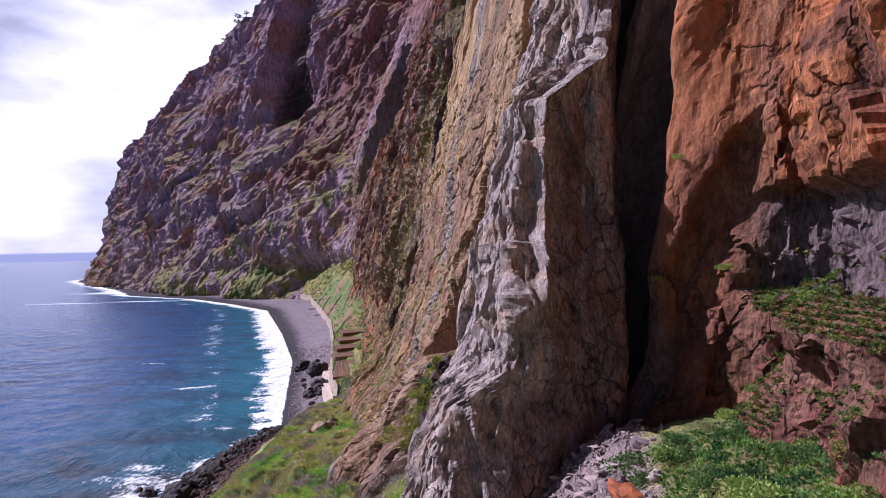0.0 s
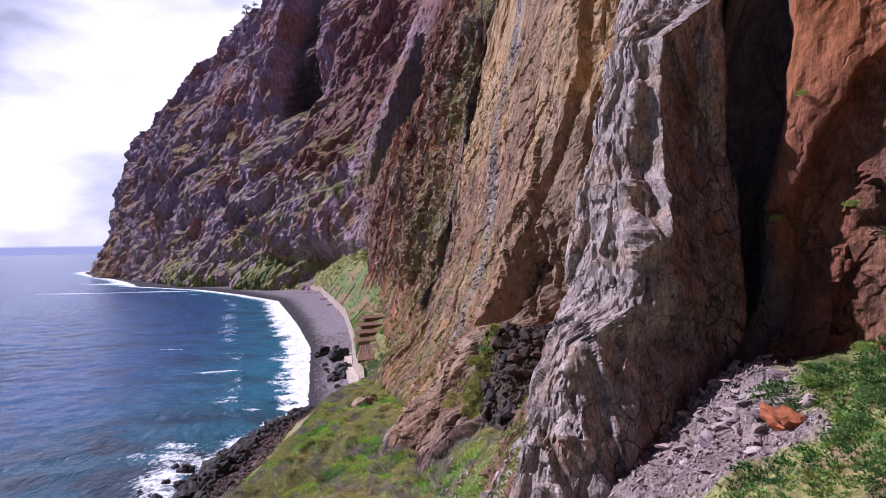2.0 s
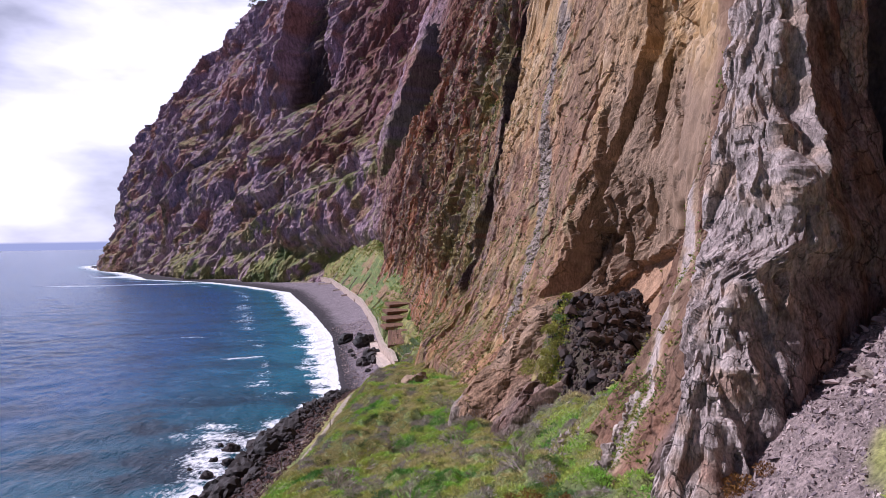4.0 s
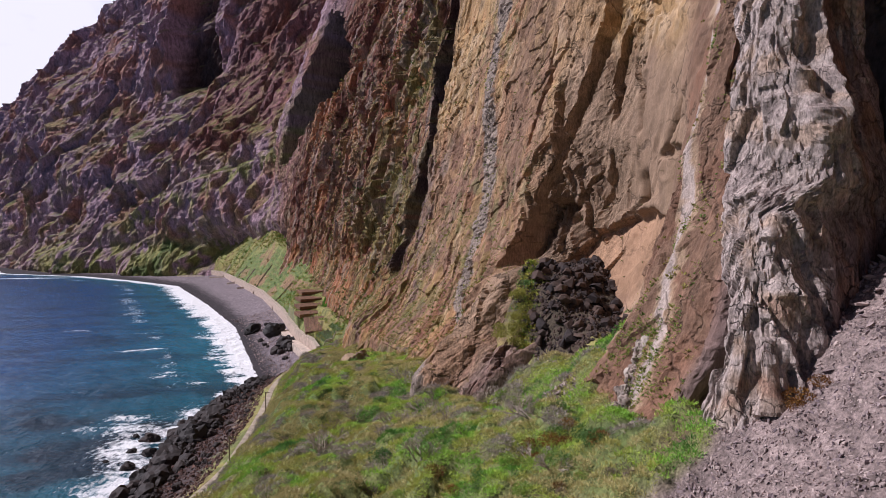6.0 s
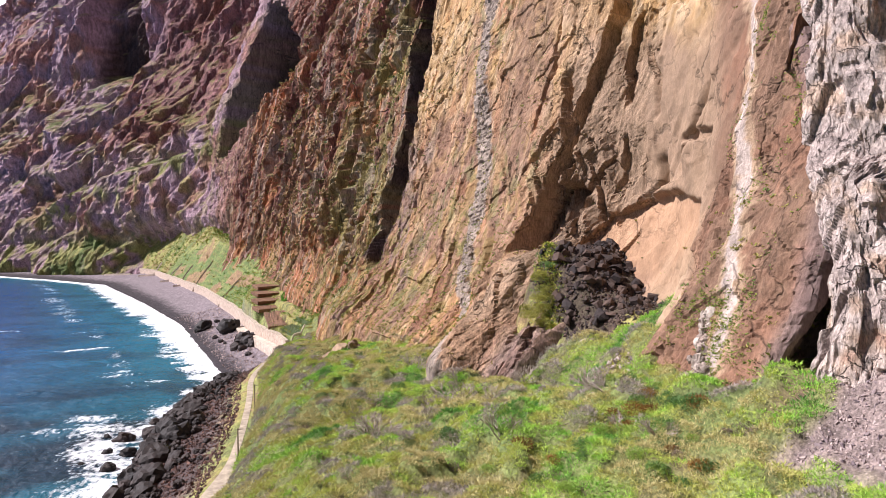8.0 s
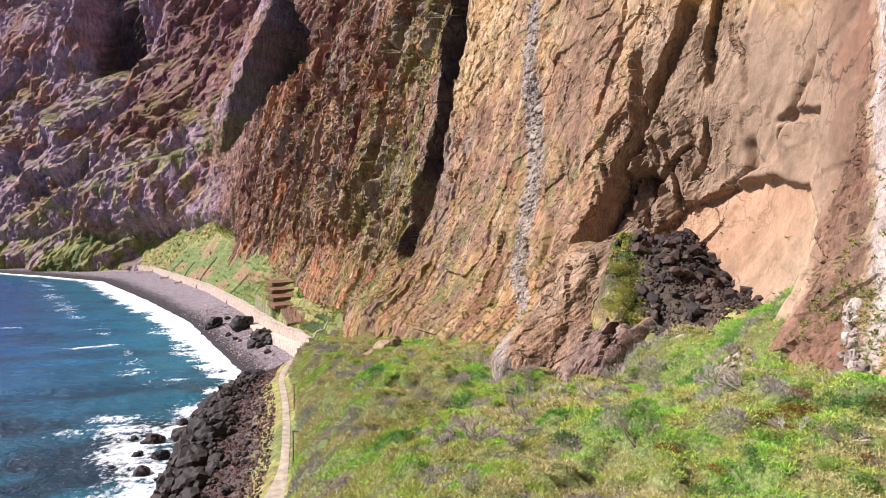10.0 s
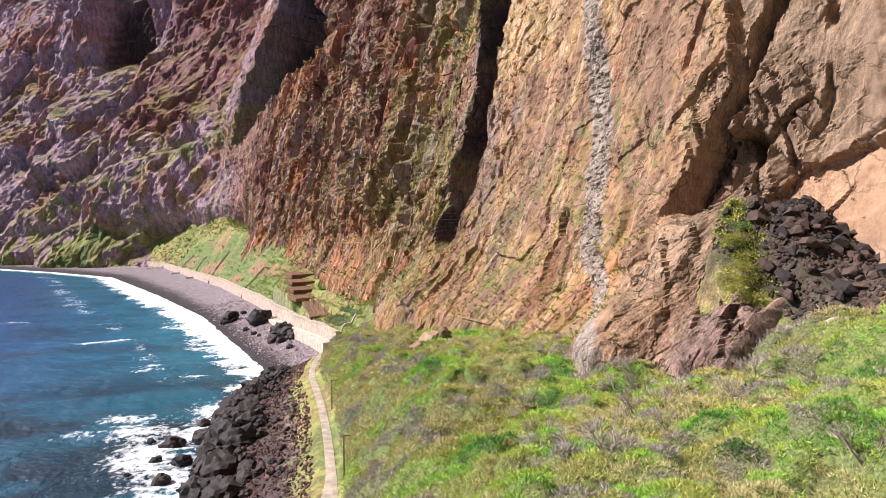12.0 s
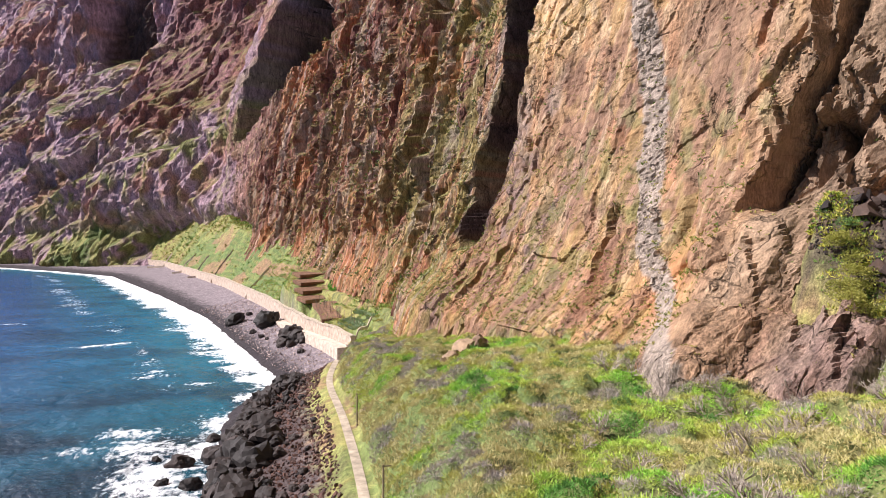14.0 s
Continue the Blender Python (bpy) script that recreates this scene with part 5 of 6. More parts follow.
# the planted shelf below the right-hand alcove
n = 12000
px, py = nrng.uniform(-2, 24, n), nrng.uniform(16, 42, n)
keep = (scree_mask(px, py) < 0.4) & (py < np.interp(px, (-2, 4, 11, 13, 24), (24, 31, 33, 38, 38)))
px, py = px[keep], py[keep]
w = np.clip(0.5 + 0.6 * fbm(px / 4, py / 4, 0.2, 3, 721) + nrng.normal(0, 0.15, len(px)), 0, 0.999)
tufts("undergrowth", np.c_[px, py, ground_z(px, py)], nrng.uniform(0.14, 0.3, len(px)), pick_tint(("7f8a46", "8aa04a", "6a9040", "507a38", "406634", "34542c"), w), 14, "lush bright green plants on the shelf below the cliff", "undergrowth", 0.9, 0.9, 0.3)


def on_face(face, count, chance, lift=0.05):
    """Random places on a cliff, by a chance for each point of it."""
    co, nz, S, Y, Z = FACES[face]
    c = chance(co, nz, S, Y, Z).ravel()
    pick = nrng.choice(len(c), count, p=c / c.sum())
    return co.reshape(-1, 3)[pick] + nrng.normal(0, 0.08, (count, 3)) + (-lift, 0, 0)


p = on_face("cliff_near", 5200, lambda co, nz, S, Y, Z: (np.clip(nz - 0.35, 0, 1) + 0.25 * step(0.25, 0.5, fbm(S / 5, Z / 8, 0.2, 4, 731)) * (1 - step(20, 60, Z)) * (Y > 101)) * (Z > 20) * (Z < 80) * (Y > 43) * (1 - 0.95 * (Y > 60) * (Y < 100)))
tufts("cliff_plants", p, nrng.uniform(0.2, 0.5, len(p)), pick_tint(("8a8040", "7a7c3a", "5f7634", "96904a"), nrng.random(len(p))), 7, "small green and yellow plants clinging to the near cliff", "cliff plants", 0.6)
p = on_face("cliff_near", 2400, lambda co, nz, S, Y, Z: step(0.15, 0.45, fbm(S / 4, Z / 7, 0.6, 3, 735)) * (Z > 24) * (Z < 72) * (Y > 45) * (Y < 61) * (S > S_BROWN - 8) * (0.3 + step(58, 62, Z) + (1 - step(34, 40, Z))))
tufts("cliff_plants", p, nrng.uniform(0.1, 0.24, len(p)), pick_tint(("8a9a40", "7a8c3a", "5f8634", "96a04a"), nrng.random(len(p))), 9, "fresh green plants on the brown rock strip beside the fin", "cliff plants", 0.7)
p = on_face("cliff_near", 5200, lambda co, nz, S, Y, Z: np.clip(nz - 0.45, 0, 1) * (S < S_ALCOVE + 5) * (Z > 43) * (Z < 54) * (Y > 20))
tufts("ledge_plants", p, nrng.uniform(0.12, 0.26, len(p)), pick_tint(("7c6a3c", "8a8444", "6a7a3a", "4c6c32"), nrng.random(len(p))), 14, "green and brown plants on the alcove ledge", "ledge plants", 0.6)
p = on_face("cliff_middle", 6000, lambda co, nz, S, Y, Z: (np.clip(nz - 0.25, 0, 1) + 0.4 * step(0.2, 0.5, fbm(S / 22, Z / 34, 0.2, 4, 741) - 0.003 * (Z - 60))) * (Z > 8) * (Z < 170) * (Y < 360))
tufts("cliff_plants", p, nrng.uniform(0.5, 1.2, len(p)), pick_tint(("7d7440", "8a8444", "667038", "4c6434", "9a8c50"), nrng.random(len(p))), 6, "scattered scrub on the red-brown middle cliff", "cliff plants", 0.6)


def shrub(name, seed, mat, leaves, radius, leaf, label, category, domes=5, squash=0.75):
    """A round shrub: a few stems and clumps of separate leaves."""
    r = random.Random(seed)
    top = new(name)
    bm = bmesh.new()
    for _ in range(5):
        az, ln = r.uniform(0, 6.28), radius * r.uniform(0.5, 0.8)
        tip = Vector((math.cos(az) * ln * 0.6, math.sin(az) * ln * 0.6, ln * squash))
        side = Vector((-math.sin(az), math.cos(az), 0)) * 0.03 * radius
        q = [bm.verts.new(v) for v in (-side, side, tip)]
        bm.faces.new(q)
        q2 = [bm.verts.new(v) for v in (side.yxz * 0.9, -side.yxz * 0.9, tip * 1.02)]
        bm.faces.new(q2)
    part("stems", bm, BROWN_STONE, top, "thin brown stems")
    bm = bmesh.new()
    lobes = [(Vector((r.uniform(-0.5, 0.5), r.uniform(-0.5, 0.5), r.uniform(0.1, 0.45) * squash)) * radius, radius * r.uniform(0.4, 0.65)) for _ in range(domes)]
    for _ in range(leaves):
        c, lr = lobes[r.randrange(domes)]
        d = Vector((r.gauss(0, 1), r.gauss(0, 1), r.gauss(0.25, 0.8))).normalized()
        p = c + Vector((d.x, d.y, d.z * squash)) * lr * r.uniform(0.7, 1.05)
        if p.z < 0:
            p.z *= -0.3
        a = (d + Vector((r.gauss(0, 0.5), r.gauss(0, 0.5), r.gauss(0.3, 0.5)))).normalized()
        b = a.cross(Vector((r.gauss(0, 1), r.gauss(0, 1), r.gauss(0, 1)))).normalized()
        L = leaf * r.uniform(0.6, 1.3)
        vs = [bm.verts.new(q) for q in (p, p + a * L * 0.5 + b * L * 0.33, p + a * L, p + a * L * 0.5 - b * L * 0.33)]
        bm.faces.new(vs)
    part("foliage", bm, mat, top)
    return tagged(top, label, category)


def bare_shrub(name, seed, label):
    """A leafless shrub of pale forked twigs."""
    r = random.Random(seed)
    bm = bmesh.new()

    def twig(p, d, ln, w, depth):
        e = p + d * ln
        s = d.orthogonal().normalized() * w
        u = d.cross(s).normalized() * w
        ring = [bm.verts.new(p + s), bm.verts.new(p - s * 0.5 + u * 0.87), bm.verts.new(p - s * 0.5 - u * 0.87)]
        tip = [bm.verts.new(e + s * 0.5), bm.verts.new(e - s * 0.25 + u * 0.4), bm.verts.new(e - s * 0.25 - u * 0.4)]
        for i in range(3):
            bm.faces.new((ring[i], ring[(i + 1) % 3], tip[(i + 1) % 3], tip[i]))
        if depth:
            for _ in range(3):
                twig(e, (d + Vector((r.gauss(0, 0.5), r.gauss(0, 0.5), r.gauss(0.1, 0.3)))).normalized(), ln * 0.7, w * 0.6, depth - 1)

    for _ in range(7):
        az = r.uniform(0, 6.28)
        twig(Vector((0, 0, -0.1)), Vector((math.cos(az), math.sin(az), r.uniform(0.5, 1.3))).normalized(), 0.55, 0.05, 3)
    me = bpy.data.meshes.new(name)
    bm.to_mesh(me)
    bm.free()
    me.materials.append(PALE_STONE)
    return tagged(new(name, me), label, "bare shrub", "bare shrubs on the slope")


def set_down(ob, x, y, s, z=None):
    if z is None:
        z = float(ground_z(x, y)) + 0.8 * float(mounds(np.array(x), np.array(y))[0] * bushy(np.array(x), np.array(y)))
    ob.matrix_world = Matrix.LocRotScale((x, y, z - 0.08 * s), Euler((0, 0, rng.uniform(0, 6.28))), (s, s, s))


KINDS = [("shrub", 1, LEAF_YELLOW, 700, 1.0, 0.12, "rounded yellow-green shrub on the grassy slope", "shrub"),
         ("shrub", 2, LEAF_YELLOW, 700, 1.0, 0.12, "rounded yellow-green shrub on the grassy slope", "shrub"),
         ("shrub", 3, LEAF_GREEN, 700, 1.0, 0.12, "leafy mid-green shrub on the grassy slope", "shrub"),
         ("shrub", 4, LEAF_GREEN, 700, 1.0, 0.12, "leafy mid-green shrub on the grassy slope", "shrub"),
         ("shrub", 5, LEAF_DRY, 700, 1.0, 0.11, "dry grey-brown shrub on the grassy slope", "shrub"),
         ("shrub", 6, LEAF_DRY, 700, 1.0, 0.11, "dry grey-brown shrub on the grassy slope", "shrub"),
         ("shrub", 7, LEAF_DARK, 700, 1.0, 0.12, "dark green bush on the grassy slope", "shrub"),
         ("shrub", 8, LEAF_RUST, 700, 1.0, 0.11, "withered rust-brown shrub on the slope", "shrub")]
protos = [shrub(*k) for k in KINDS]
used = [False] * len(protos)


def plant(i, x, y, s, z=None, label=""):
    if used[i]:
        ob = copy_thing(protos[i], Matrix())
    else:
        ob, used[i] = protos[i], True
    set_down(ob, x, y, s, z)
    ob["group"] = "shrubs on the slope"
    if label:
        ob["label"] = label
    return ob


count = 0
while count < 105:
    x, y = rng.uniform(-42, -6), rng.uniform(40, 182)
    if x < float(np.interp(y, PATH_Y, PATH_X)) + 2 or x > float(np.interp(y, (40, 52, 60, 100, 160, 190), (-14, -8, -7, -12, -16, -26))) or float(scree_mask(np.array(x), np.array(y))) > 0.2:
        continue
    lowdown = x < -26
    i = rng.choice((0, 2, 4, 4, 5, 5, 4, 6) if lowdown else (0, 1, 2, 3, 3, 2, 6, 5))
    plant(i, x, y, rng.uniform(0.55, 1.1) * (1.0 + 0.5 * (rng.random() < 0.25)))
    count += 1
for _ in range(66):
    x = rng.uniform(9, 25)
    plant(rng.choice((2, 3, 6, 6, 6, 6)), x, rng.uniform(22, 37.5), rng.uniform(0.7, 1.6), label="lush green bush on the shelf below the cliff")
for x, y, s in ((-11.8, 52.4, 1.5), (-10.6, 51.2, 1.4), (-12.6, 50.8, 1.3), (-9.8, 53.4, 1.2), (-13.2, 53.2, 1.2), (-1.4, 36.6, 1.3), (-0.4, 36.4, 1.0), (-2.2, 36.2, 0.8), (-9.0, 56.0, 1.0)):
    plant(7, x, y, s)
# bushes on the ledges, by the cave and on the cliff
for i, x, y, z, s in ((3, 21.0, 37.4, 51.0, 0.9), (6, 22.6, 37.0, 51.2, 0.9), (3, 17.2, 41.2, 52.6, 0.6), (6, 24, 38, 51.3, 0.9), (3, 19.5, 38.6, 50.6, 0.6), (2, 12.6, 42.0, 50.4, 0.6), (2, 15.9, 42.8, 59.8, 0.5),
                      (2, 16.2, 39.2, 45, 0.8), (3, 14.2, 38.6, 43.2, 0.9),
                      (6, 12.6, 38.2, 42.4, 1.3), (6, 13.2, 37.2, 42.2, 1.2), (2, 17.6, 38.6, 45.2, 0.6)):
    if z is not None:
        near_co = FACES["cliff_near"][0].reshape(-1, 3)
        x, y, z = (float(v) for v in near_co[np.argmin(((near_co - (x, y, z)) ** 2).sum(1))])
        x, y = x - 0.2, y - 0.25
    plant(i, x, y, s, z, "green bush rooted on a rock ledge")
for k in range(24):
    u = k / 23
    plant(6 if k in (3, 4, 8) else k % 2, lerp(0.6, -6.5, u) + rng.uniform(-1.6, 1.6), lerp(90.2, 82.5, u) + rng.uniform(-1.2, 1.2), rng.uniform(1.0, 1.7), lerp(38.0, 28.2, u) + rng.uniform(-0.7, 0.7), "yellow-green bush beside the heap of fallen rock")
for k in range(50):
    x, y = rng.uniform(-22, -7.5), rng.uniform(39.5, 62)
    if float(scree_mask(np.array(x), np.array(y))) < 0.2:
        plant(rng.choice((2, 3, 6, 6, 6, 4, 7)), x, y, rng.uniform(0.6, 1.4))
TWIGS = ((-22.5, 76.3), (-23.2, 77.2), (-15.5, 89.0), (-23.9, 70.2), (-26.5, 90.5), (-16.5, 118.6), (-12.9, 115.9), (-17.0, 92.3), (-30.3, 68.5), (-29.3, 81.0), (-30.1, 73.3), (-15.4, 87.4), (-20.7, 76.3), (-29.4, 88.7))
for k in range(36):
    ob = bare_shrub("bare_shrub", k % 5 + 40, "leafless pale-twigged shrub on the grassy slope") if k < 5 else copy_thing(base_twigs[k % 5], Matrix())
    if k == 0:
        base_twigs = []
    if k < 5:
        base_twigs.append(ob)
    x, y = TWIGS[k] if k < len(TWIGS) else (rng.uniform(-24, -10), rng.uniform(44, 112))
    set_down(ob, x, y, rng.uniform(1.3, 2.1))

# ---- path, road, walls and terraces ----
CONCRETE = stone_material("weathered concrete", "a89a88", "b8aa98", 0.8, 0.02)
PLASTER = stone_material("pale wall plaster", "b09c8c", "d0c0b0", 0.7, 0.03)
WOOD = stone_material("grey wood", "6a5c4c", "8a7a66", 3, 0.01)
METAL = stone_material("dull metal", "55504c", "6a6560", 3, 0.005, 0.5)


def ribbon(name, pts, width, thick, mat, z_of, label, category, spacing=0.7):
    """A flat strip with real thickness along a line in plan."""
    p = np.array(pts, float)
    for _ in range(3):
        q = np.empty((2 * len(p) - 2, 3))
        q[0::2], q[1::2] = 0.75 * p[:-1] + 0.25 * p[1:], 0.25 * p[:-1] + 0.75 * p[1:]
        p = np.vstack([p[:1], q, p[-1:]])
    d = np.gradient(p[:, :2], axis=0)
    d /= np.linalg.norm(d, axis=1, keepdims=True)
    nrm = np.stack([-d[:, 1], d[:, 0]], -1)
    rings = []
    for (x, y, w), m in zip(p, nrm):
        z = z_of(x, y)
        for o, dz in ((-0.5, 0), (0.5, 0), (0.5, -thick), (-0.5, -thick)):
            rings.append((x + m[0] * o * w * width, y + m[1] * o * w * width, z + dz))
    co = np.array(rings).reshape(len(p), 4, 3)
    me = bpy.data.meshes.new(name)
    last = 4 * len(p) - 4
    fill(me, co, np.vstack([grid_faces(len(p), 4, True), [[3, 2, 1, 0], [last, last + 1, last + 2, last + 3]]]), False)
    me.materials.append(mat)
    return tagged(new(name, me), label, category, kind="structure")


path_z = lambda x, y: float(ground_z(x, y, False)) + 0.12
ribbon("path", [(x, y, 2.3 if y < 91 else 1.0) for x, y in ((-53.5, 58), (-49.8, 80), (-47.2, 90), (-45.4, 100), (-44.6, 110), (-44, 119), (-43.2, 137), (-43.3, 155), (-41, 168), (-38, 180), (-35.5, 189))],
       1.15, 0.3, CONCRETE, path_z, "narrow pale concrete footpath above the shore rocks", "path")
ribbon("road", [(wall_x(y) - 1.9, y, 1.0) for y in (190, 200, 212, 226, 245, 268)], 3.0, 4.5, PLASTER, lambda x, y: float(np.interp(y, (190, 226, 268), (7.0, 6.0, 4.4))), "pale pinkish ramp along the foot of the sea wall", "road")


def wall_strip(name, pts, thick, foot, top, mat, label, coping=True):
    """A wall along a line in plan, with a coping on it."""
    p = np.array(pts, float)
    d = np.gradient(p, axis=0)
    d /= np.linalg.norm(d, axis=1, keepdims=True)
    nrm = np.stack([-d[:, 1], d[:, 0]], -1)
    holder = new(name)
    for nm, w, lo, hi, m in (("body", thick, 0, 1, mat), ("coping", thick * 1.35, 1, 1.06, CONCRETE))[:2 if coping else 1]:
        co = []
        for (x, y), k in zip(p, nrm):
            f, t = foot(x, y), top(x, y)
            for o, h in ((-0.5, lo), (-0.5, hi), (0.5, hi), (0.5, lo)):
                co.append((x + k[0] * o * w, y + k[1] * o * w, f + (t - f) * h))
        me = bpy.data.meshes.new(nm)
        fill(me, np.array(co), np.vstack([grid_faces(len(p), 4, True), [[0, 1, 2, 3], [len(co) - 1, len(co) - 2, len(co) - 3, len(co) - 4]]]), False)
        me.materials.append(m)
        ob = new(nm, me)
        ob.parent = holder
    return tagged(holder, label, "wall", kind="structure")


wy_ = np.r_[np.arange(190, 300, 3.0), np.arange(300, 640, 8.0)]
wall_strip("sea_wall", [(wall_x(y) + 0.3, y) for y in wy_], 0.9, lambda x, y: 3.0, lambda x, y: 9.3 + 0.35 * float(vnoise(y / 9, 0.3, 0.3, 801)), PLASTER, "pale plastered sea wall holding up the terraces")
# low walls between fields
for x0_, y0_, x1_, y1_, h in ((-33, 193, -28.5, 193.5, 1.2), (-41, 232, -35, 231, 1.0), (-60, 330, -50, 328, 1.4), (-80, 420, -68, 418, 1.8), (-97, 470, -84, 466, 2.0), (-112, 520, -96, 515, 2.2), (-140, 600, -120, 590, 2.4), (-175, 640, -150, 625, 2.4)):
    wall_strip("field_wall", [(lerp(x0_, x1_, k), lerp(y0_, y1_, k)) for k in np.linspace(0, 1, 9)], 0.5, lambda x, y: float(ground_z(x, y, False)) - 0.8, lambda x, y: float(ground_z(x, y, False)) + h * 0.6, PLASTER, "low pale wall between terrace fields", False)


def post(name, height, radius, mat, label, category, cap=True):
    holder = new(name)
    bm = bmesh.new()
    bmesh.ops.create_cone(bm, cap_ends=True, segments=8, radius1=radius, radius2=radius * 0.75, depth=height)
    bmesh.ops.translate(bm, verts=bm.verts, vec=(0, 0, height / 2 - 0.3))
    part("pole", bm, mat, holder)
    if cap:
        bm = bmesh.new()
        bmesh.ops.create_cube(bm, size=1)
        bmesh.ops.scale(bm, verts=bm.verts, vec=(0.9, 0.09, 0.09))
        bmesh.ops.translate(bm, verts=bm.verts, vec=(0.3, 0, height - 0.45))
        bmesh.ops.bevel(bm, geom=bm.edges, offset=0.015, segments=1)
        part("arm", bm, mat, holder)
    return tagged(holder, label, category)


p1 = post("utility_pole", 5.0, 0.11, WOOD, "slim dark pole beside the concrete footpath", "pole")
p1.matrix_world = Matrix.Translation((-44.3, 98.5, float(ground_z(-44.3, 98.5))))
p2 = copy_thing(p1, Matrix.Translation((-42.2, 128, float(ground_z(-42.2, 128)))))
stake = post("stake", 2.2, 0.05, WOOD, "thin wooden stake in a terrace field", "stake", False)
first = True
for k in range(60):
    x, y = rng.uniform(-37, -30), rng.uniform(200, 236)
    x = wall_x(y) + rng.uniform(1.5, 6.5)
    m = Matrix.Translation((x, y, float(ground_z(x, y))))
    if first:
        stake.matrix_world, first = m, False
    else:
        copy_thing(stake, m)["group"] = "stakes in the terrace fields"
stake["group"] = "stakes in the terrace fields"

# crops in rows and scrub on the terrace banks
n = 9000
py = nrng.uniform(188, 330, n)
px = wall_x(py) + nrng.uniform(0.8, 15, n)
g1 = fbm(px / 7, py / 7, 0.3, 3, 761)
keep = (g1 > -0.35) & (px < face_x(py) - 4) & ((py < 280) | (nrng.random(n) < 0.4)) & ~((py > 214) & (py < 266) & (px > -43) & (px < -29.5) & (nrng.random(n) < 0.9))
px, py, g1 = px[keep], py[keep], g1[keep]
w = np.clip(0.45 + 0.7 * g1 + nrng.normal(0, 0.12, len(px)), 0, 0.99)
tufts("crops", np.c_[px, py, ground_z(px, py)], nrng.uniform(0.3, 0.75, len(px)), pick_tint(("a4986a", "aaa25c", "9aa654", "7a9a44", "5c8238"), w), 12, "green and straw-coloured scrub on the terrace banks", "scrub", 0.8, 0.9, 0.22)
n = 5000
py = nrng.uniform(330, 700, n)
px = wall_x(py) + nrng.uniform(1, 40, n)
keep = (px - wall_x(py) > 20) | (py > 540) | (nrng.random(n) < 0.12)
px, py, n = px[keep], py[keep], int(keep.sum())
w = np.clip(0.5 + 0.6 * fbm(px / 16, py / 16, 0.2, 3, 751) + nrng.normal(0, 0.12, n), 0, 0.99)
tufts("terrace_scrub", np.c_[px, py, ground_z(px, py)], nrng.uniform(0.8, 1.8, n), pick_tint(("7d7440", "8e8c44", "76883c", "56742f"), w), 6, "patchy scrub and fields on the far terraces", "scrub")

# ---- trees on the headland's crest ----
LEAF_FAR = leaf_material("dull green tree leaves", ["3a4a30", "4c5c38", "606c42"])


def tree(name, seed, height, label):
    """A tapered trunk with limbs and a crown of separate leaf clumps."""
    r = random.Random(seed)
    holder = new(name)
    bm = bmesh.new()

    def limb(a, b, ra, rb):
        d = (b - a).normalized()
        s = d.orthogonal().normalized()
        u = d.cross(s)
        lo = [bm.verts.new(a + (s * math.cos(k * 1.2566) + u * math.sin(k * 1.2566)) * ra) for k in range(5)]
        hi = [bm.verts.new(b + (s * math.cos(k * 1.2566) + u * math.sin(k * 1.2566)) * rb) for k in range(5)]
        for k in range(5):
            bm.faces.new((lo[k], lo[(k + 1) % 5], hi[(k + 1) % 5], hi[k]))

    fork = Vector((0.02, 0.01, 0.45)) * height
    limb(Vector((0, 0, -0.1 * height)), fork, 0.05 * height, 0.035 * height)
    tips = []
    for k in range(6):
        az = k * 1.05 + r.uniform(-0.3, 0.3)
        tip = fork + Vector((math.cos(az) * r.uniform(0.25, 0.45), math.sin(az) * r.uniform(0.25, 0.45), r.uniform(0.15, 0.45))) * height
        limb(fork, tip, 0.025 * height, 0.008 * height)
        tips.append(tip)
    part("trunk", bm, WOOD, holder, "grey-brown trunk and limbs")
    bm = bmesh.new()
    for _ in range(420):
        c = tips[r.randrange(6)]
        p = c + Vector((r.gauss(0, 0.11), r.gauss(0, 0.11), r.gauss(0, 0.07))) * height
        a = Vector((r.gauss(0, 1), r.gauss(0, 1), r.gauss(0.3, 0.6))).normalized() * 0.09 * height
        b = a.orthogonal().normalized() * 0.04 * height
        bm.faces.new([bm.verts.new(q) for q in (p, p + a * 0.5 + b, p + a, p + a * 0.5 - b)])
    part("crown", bm, LEAF_FAR, holder)
    return tagged(holder, label, "tree", "trees on the crest")


crest_co = FACES["headland"][0].reshape(-1, 3)
for k, (x, y, h) in enumerate(((-312, 968, 11), (-322, 976, 9), (-302, 958, 8), (-250, 915, 9), (-232, 890, 10), (-345, 995, 6))):
    close = crest_co[np.hypot(crest_co[:, 0] - x, crest_co[:, 1] - y) < 14]
    top = close[np.argmax(close[:, 2])] if len(close) else None
    if top is not None:
        ob = tree("tree", 300 + k, h, "small dark green tree on the cliff crest")
        ob.matrix_world = Matrix.Translation([float(v) for v in top])

# ---- beds and nets on the lowest terraces ----
EARTH = stone_material("dug brown earth", "6a4c38", "84624a", 1.1, 0.1)


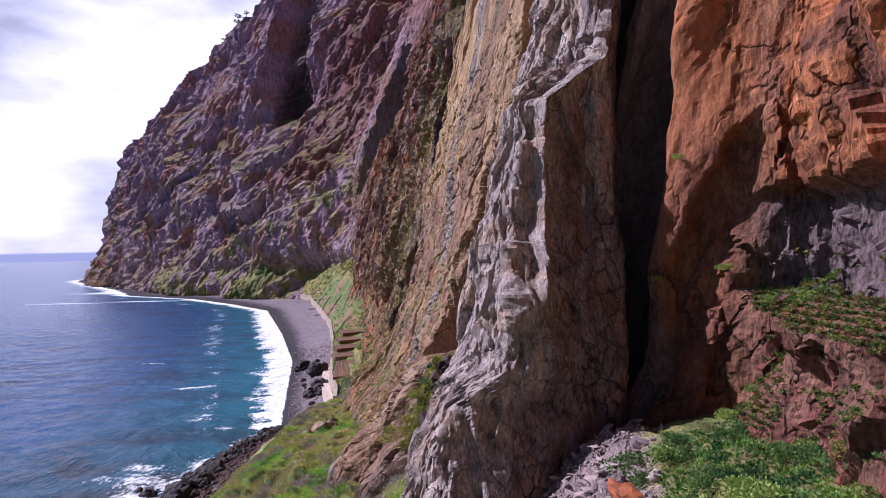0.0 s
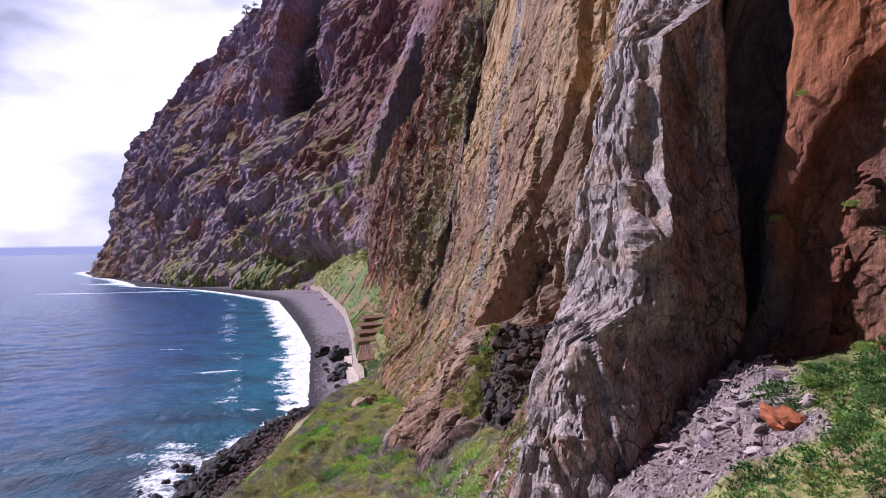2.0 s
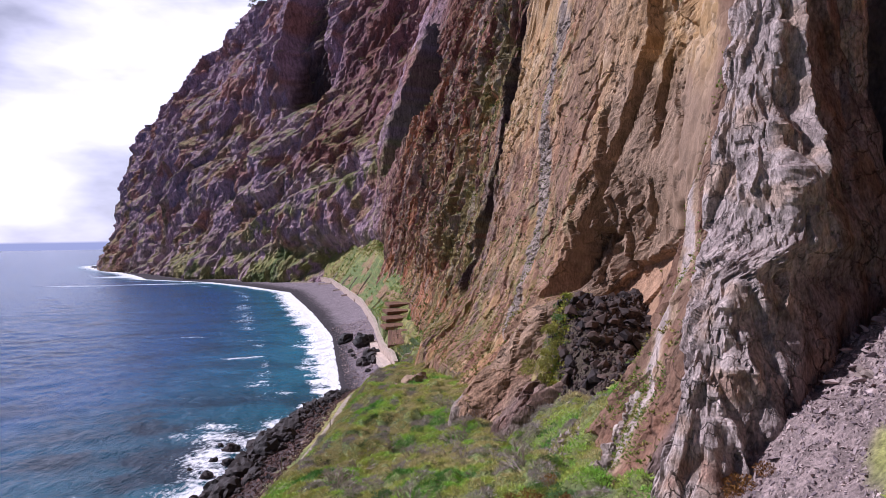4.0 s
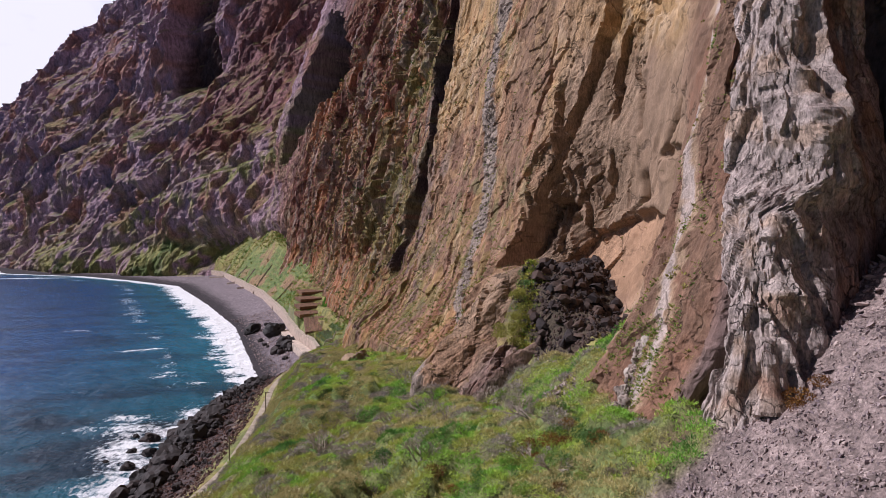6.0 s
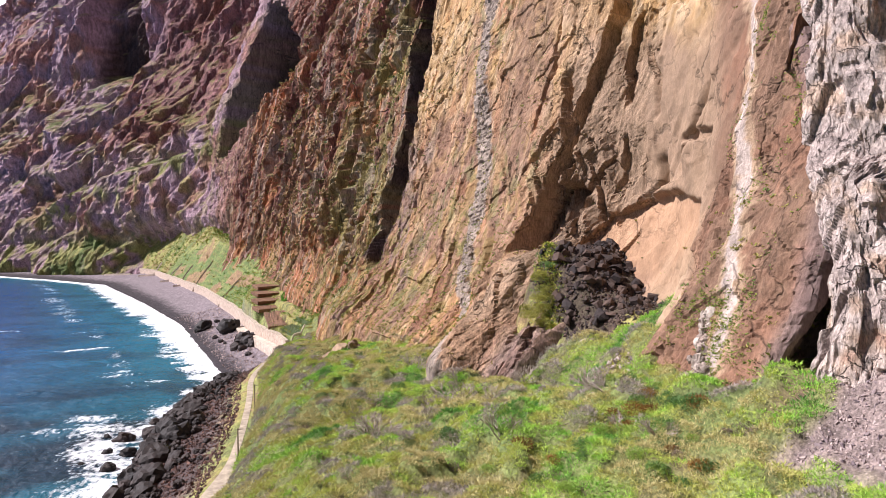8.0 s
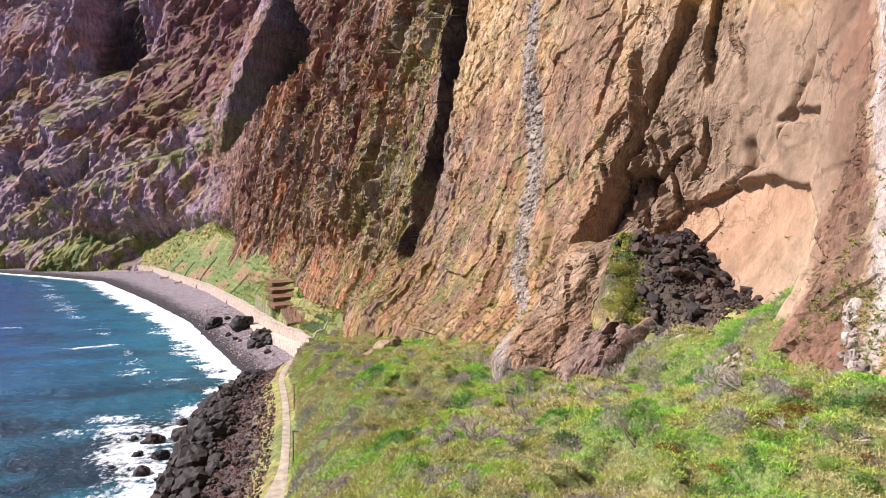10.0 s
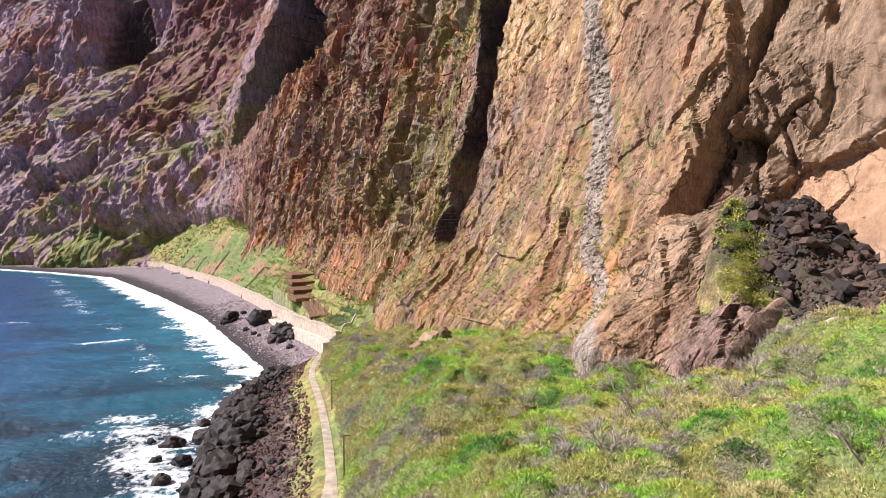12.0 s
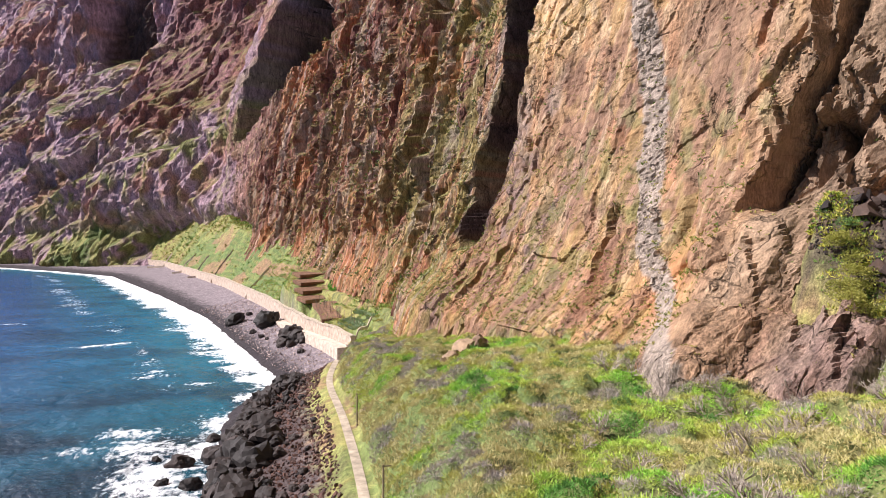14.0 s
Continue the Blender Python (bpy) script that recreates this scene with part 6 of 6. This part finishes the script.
def soil_bed(length, depth, height, rows, label):
    """A raised bed: a stone-faced block of earth with furrows along it."""
    holder = new("field_bed")
    bm = bmesh.new()
    bmesh.ops.create_cube(bm, size=1)
    bmesh.ops.scale(bm, verts=bm.verts, vec=(depth, length, height))
    bmesh.ops.translate(bm, verts=bm.verts, vec=(0, 0, -height / 2))
    bmesh.ops.bevel(bm, geom=bm.edges[:], offset=0.08, segments=1, affect="EDGES")
    part("retaining_wall", bm, EARTH, holder, "rough brown stone facing")
    for k in range(rows):
        bm = bmesh.new()
        n = 14
        vs = []
        for i in range(n + 1):
            yy = (i / n - 0.5) * length * 0.96
            wob = 0.06 * math.sin(i * 1.7 + k)
            c = (k + 0.5) / rows * depth - depth / 2 + wob
            h = depth / rows * 0.5
            vs.append([bm.verts.new((c - h, yy, 0.0)), bm.verts.new((c, yy, 0.06)), bm.verts.new((c + h, yy, 0.0))])
        for a, b in zip(vs, vs[1:]):
            bm.faces.new((a[0], a[1], b[1], b[0]))
            bm.faces.new((a[1], a[2], b[2], b[1]))
        part("furrow", bm, EARTH, holder)
    return tagged(holder, label, "field bed", "field beds on the terraces")


for x, y, z, ln, dp, rx, ry, rz in ((-36.2, 241, 13.9, 14, 5.2, 0, -8, 118), (-36.5, 247.5, 16.0, 14, 5.2, 0, -8, 118), (-36.6, 254, 18.1, 14, 5.2, 0, -8, 118), (-36.8, 260.5, 20.2, 13, 5.2, 0, -8, 118), (-34.6, 222, 12.15, 16, 9.0, 10, -4, 4)):
    bed = soil_bed(ln, dp, 1.2, max(4, int(dp * 1.3)), "brown dug bed with furrows behind a stone facing")
    bed.matrix_world = pose(x, y, z, rx, ry, rz)
n = 700
py = 238 + nrng.uniform(0, 9, n)
px = -33 + nrng.uniform(0, 5.5, n)
tufts("green_crop", np.c_[px, py, np.maximum(ground_z(px, py) + 0.2, 13.4 + 0.31 * (py - 240))], nrng.uniform(0.4, 0.8, n), pick_tint(("6a9a3c", "7cac44", "58883a"), nrng.random(n)), 12, "bright green crop in a terrace bed", "crop", 1.0, 0.7, 0.25)
n = 520
py = 196 + nrng.uniform(0, 13, n)
px = wall_x(py) + 1.2 + np.round(nrng.uniform(0, 6.5, n) / 0.8) * 0.8
tufts("spiky_crop", np.c_[px, py, ground_z(px, py)], nrng.uniform(0.7, 1.1, n), pick_tint(("8fa07c", "9fb08c", "7f946c"), nrng.random(n)), 9, "rows of pale green spiky crop by the sea wall", "crop", 1.6, 0.25, 0.12)
# low gate posts where the path meets the ramp
gate = post("gate_post", 1.9, 0.16, PLASTER, "short pale post at the end of the footpath", "post", False)
gate.matrix_world = Matrix.Translation((-33.2, 190.5, float(ground_z(-33.2, 190.5))))
copy_thing(gate, Matrix.Translation((-36.4, 190.0, float(ground_z(-36.4, 190.0)))))
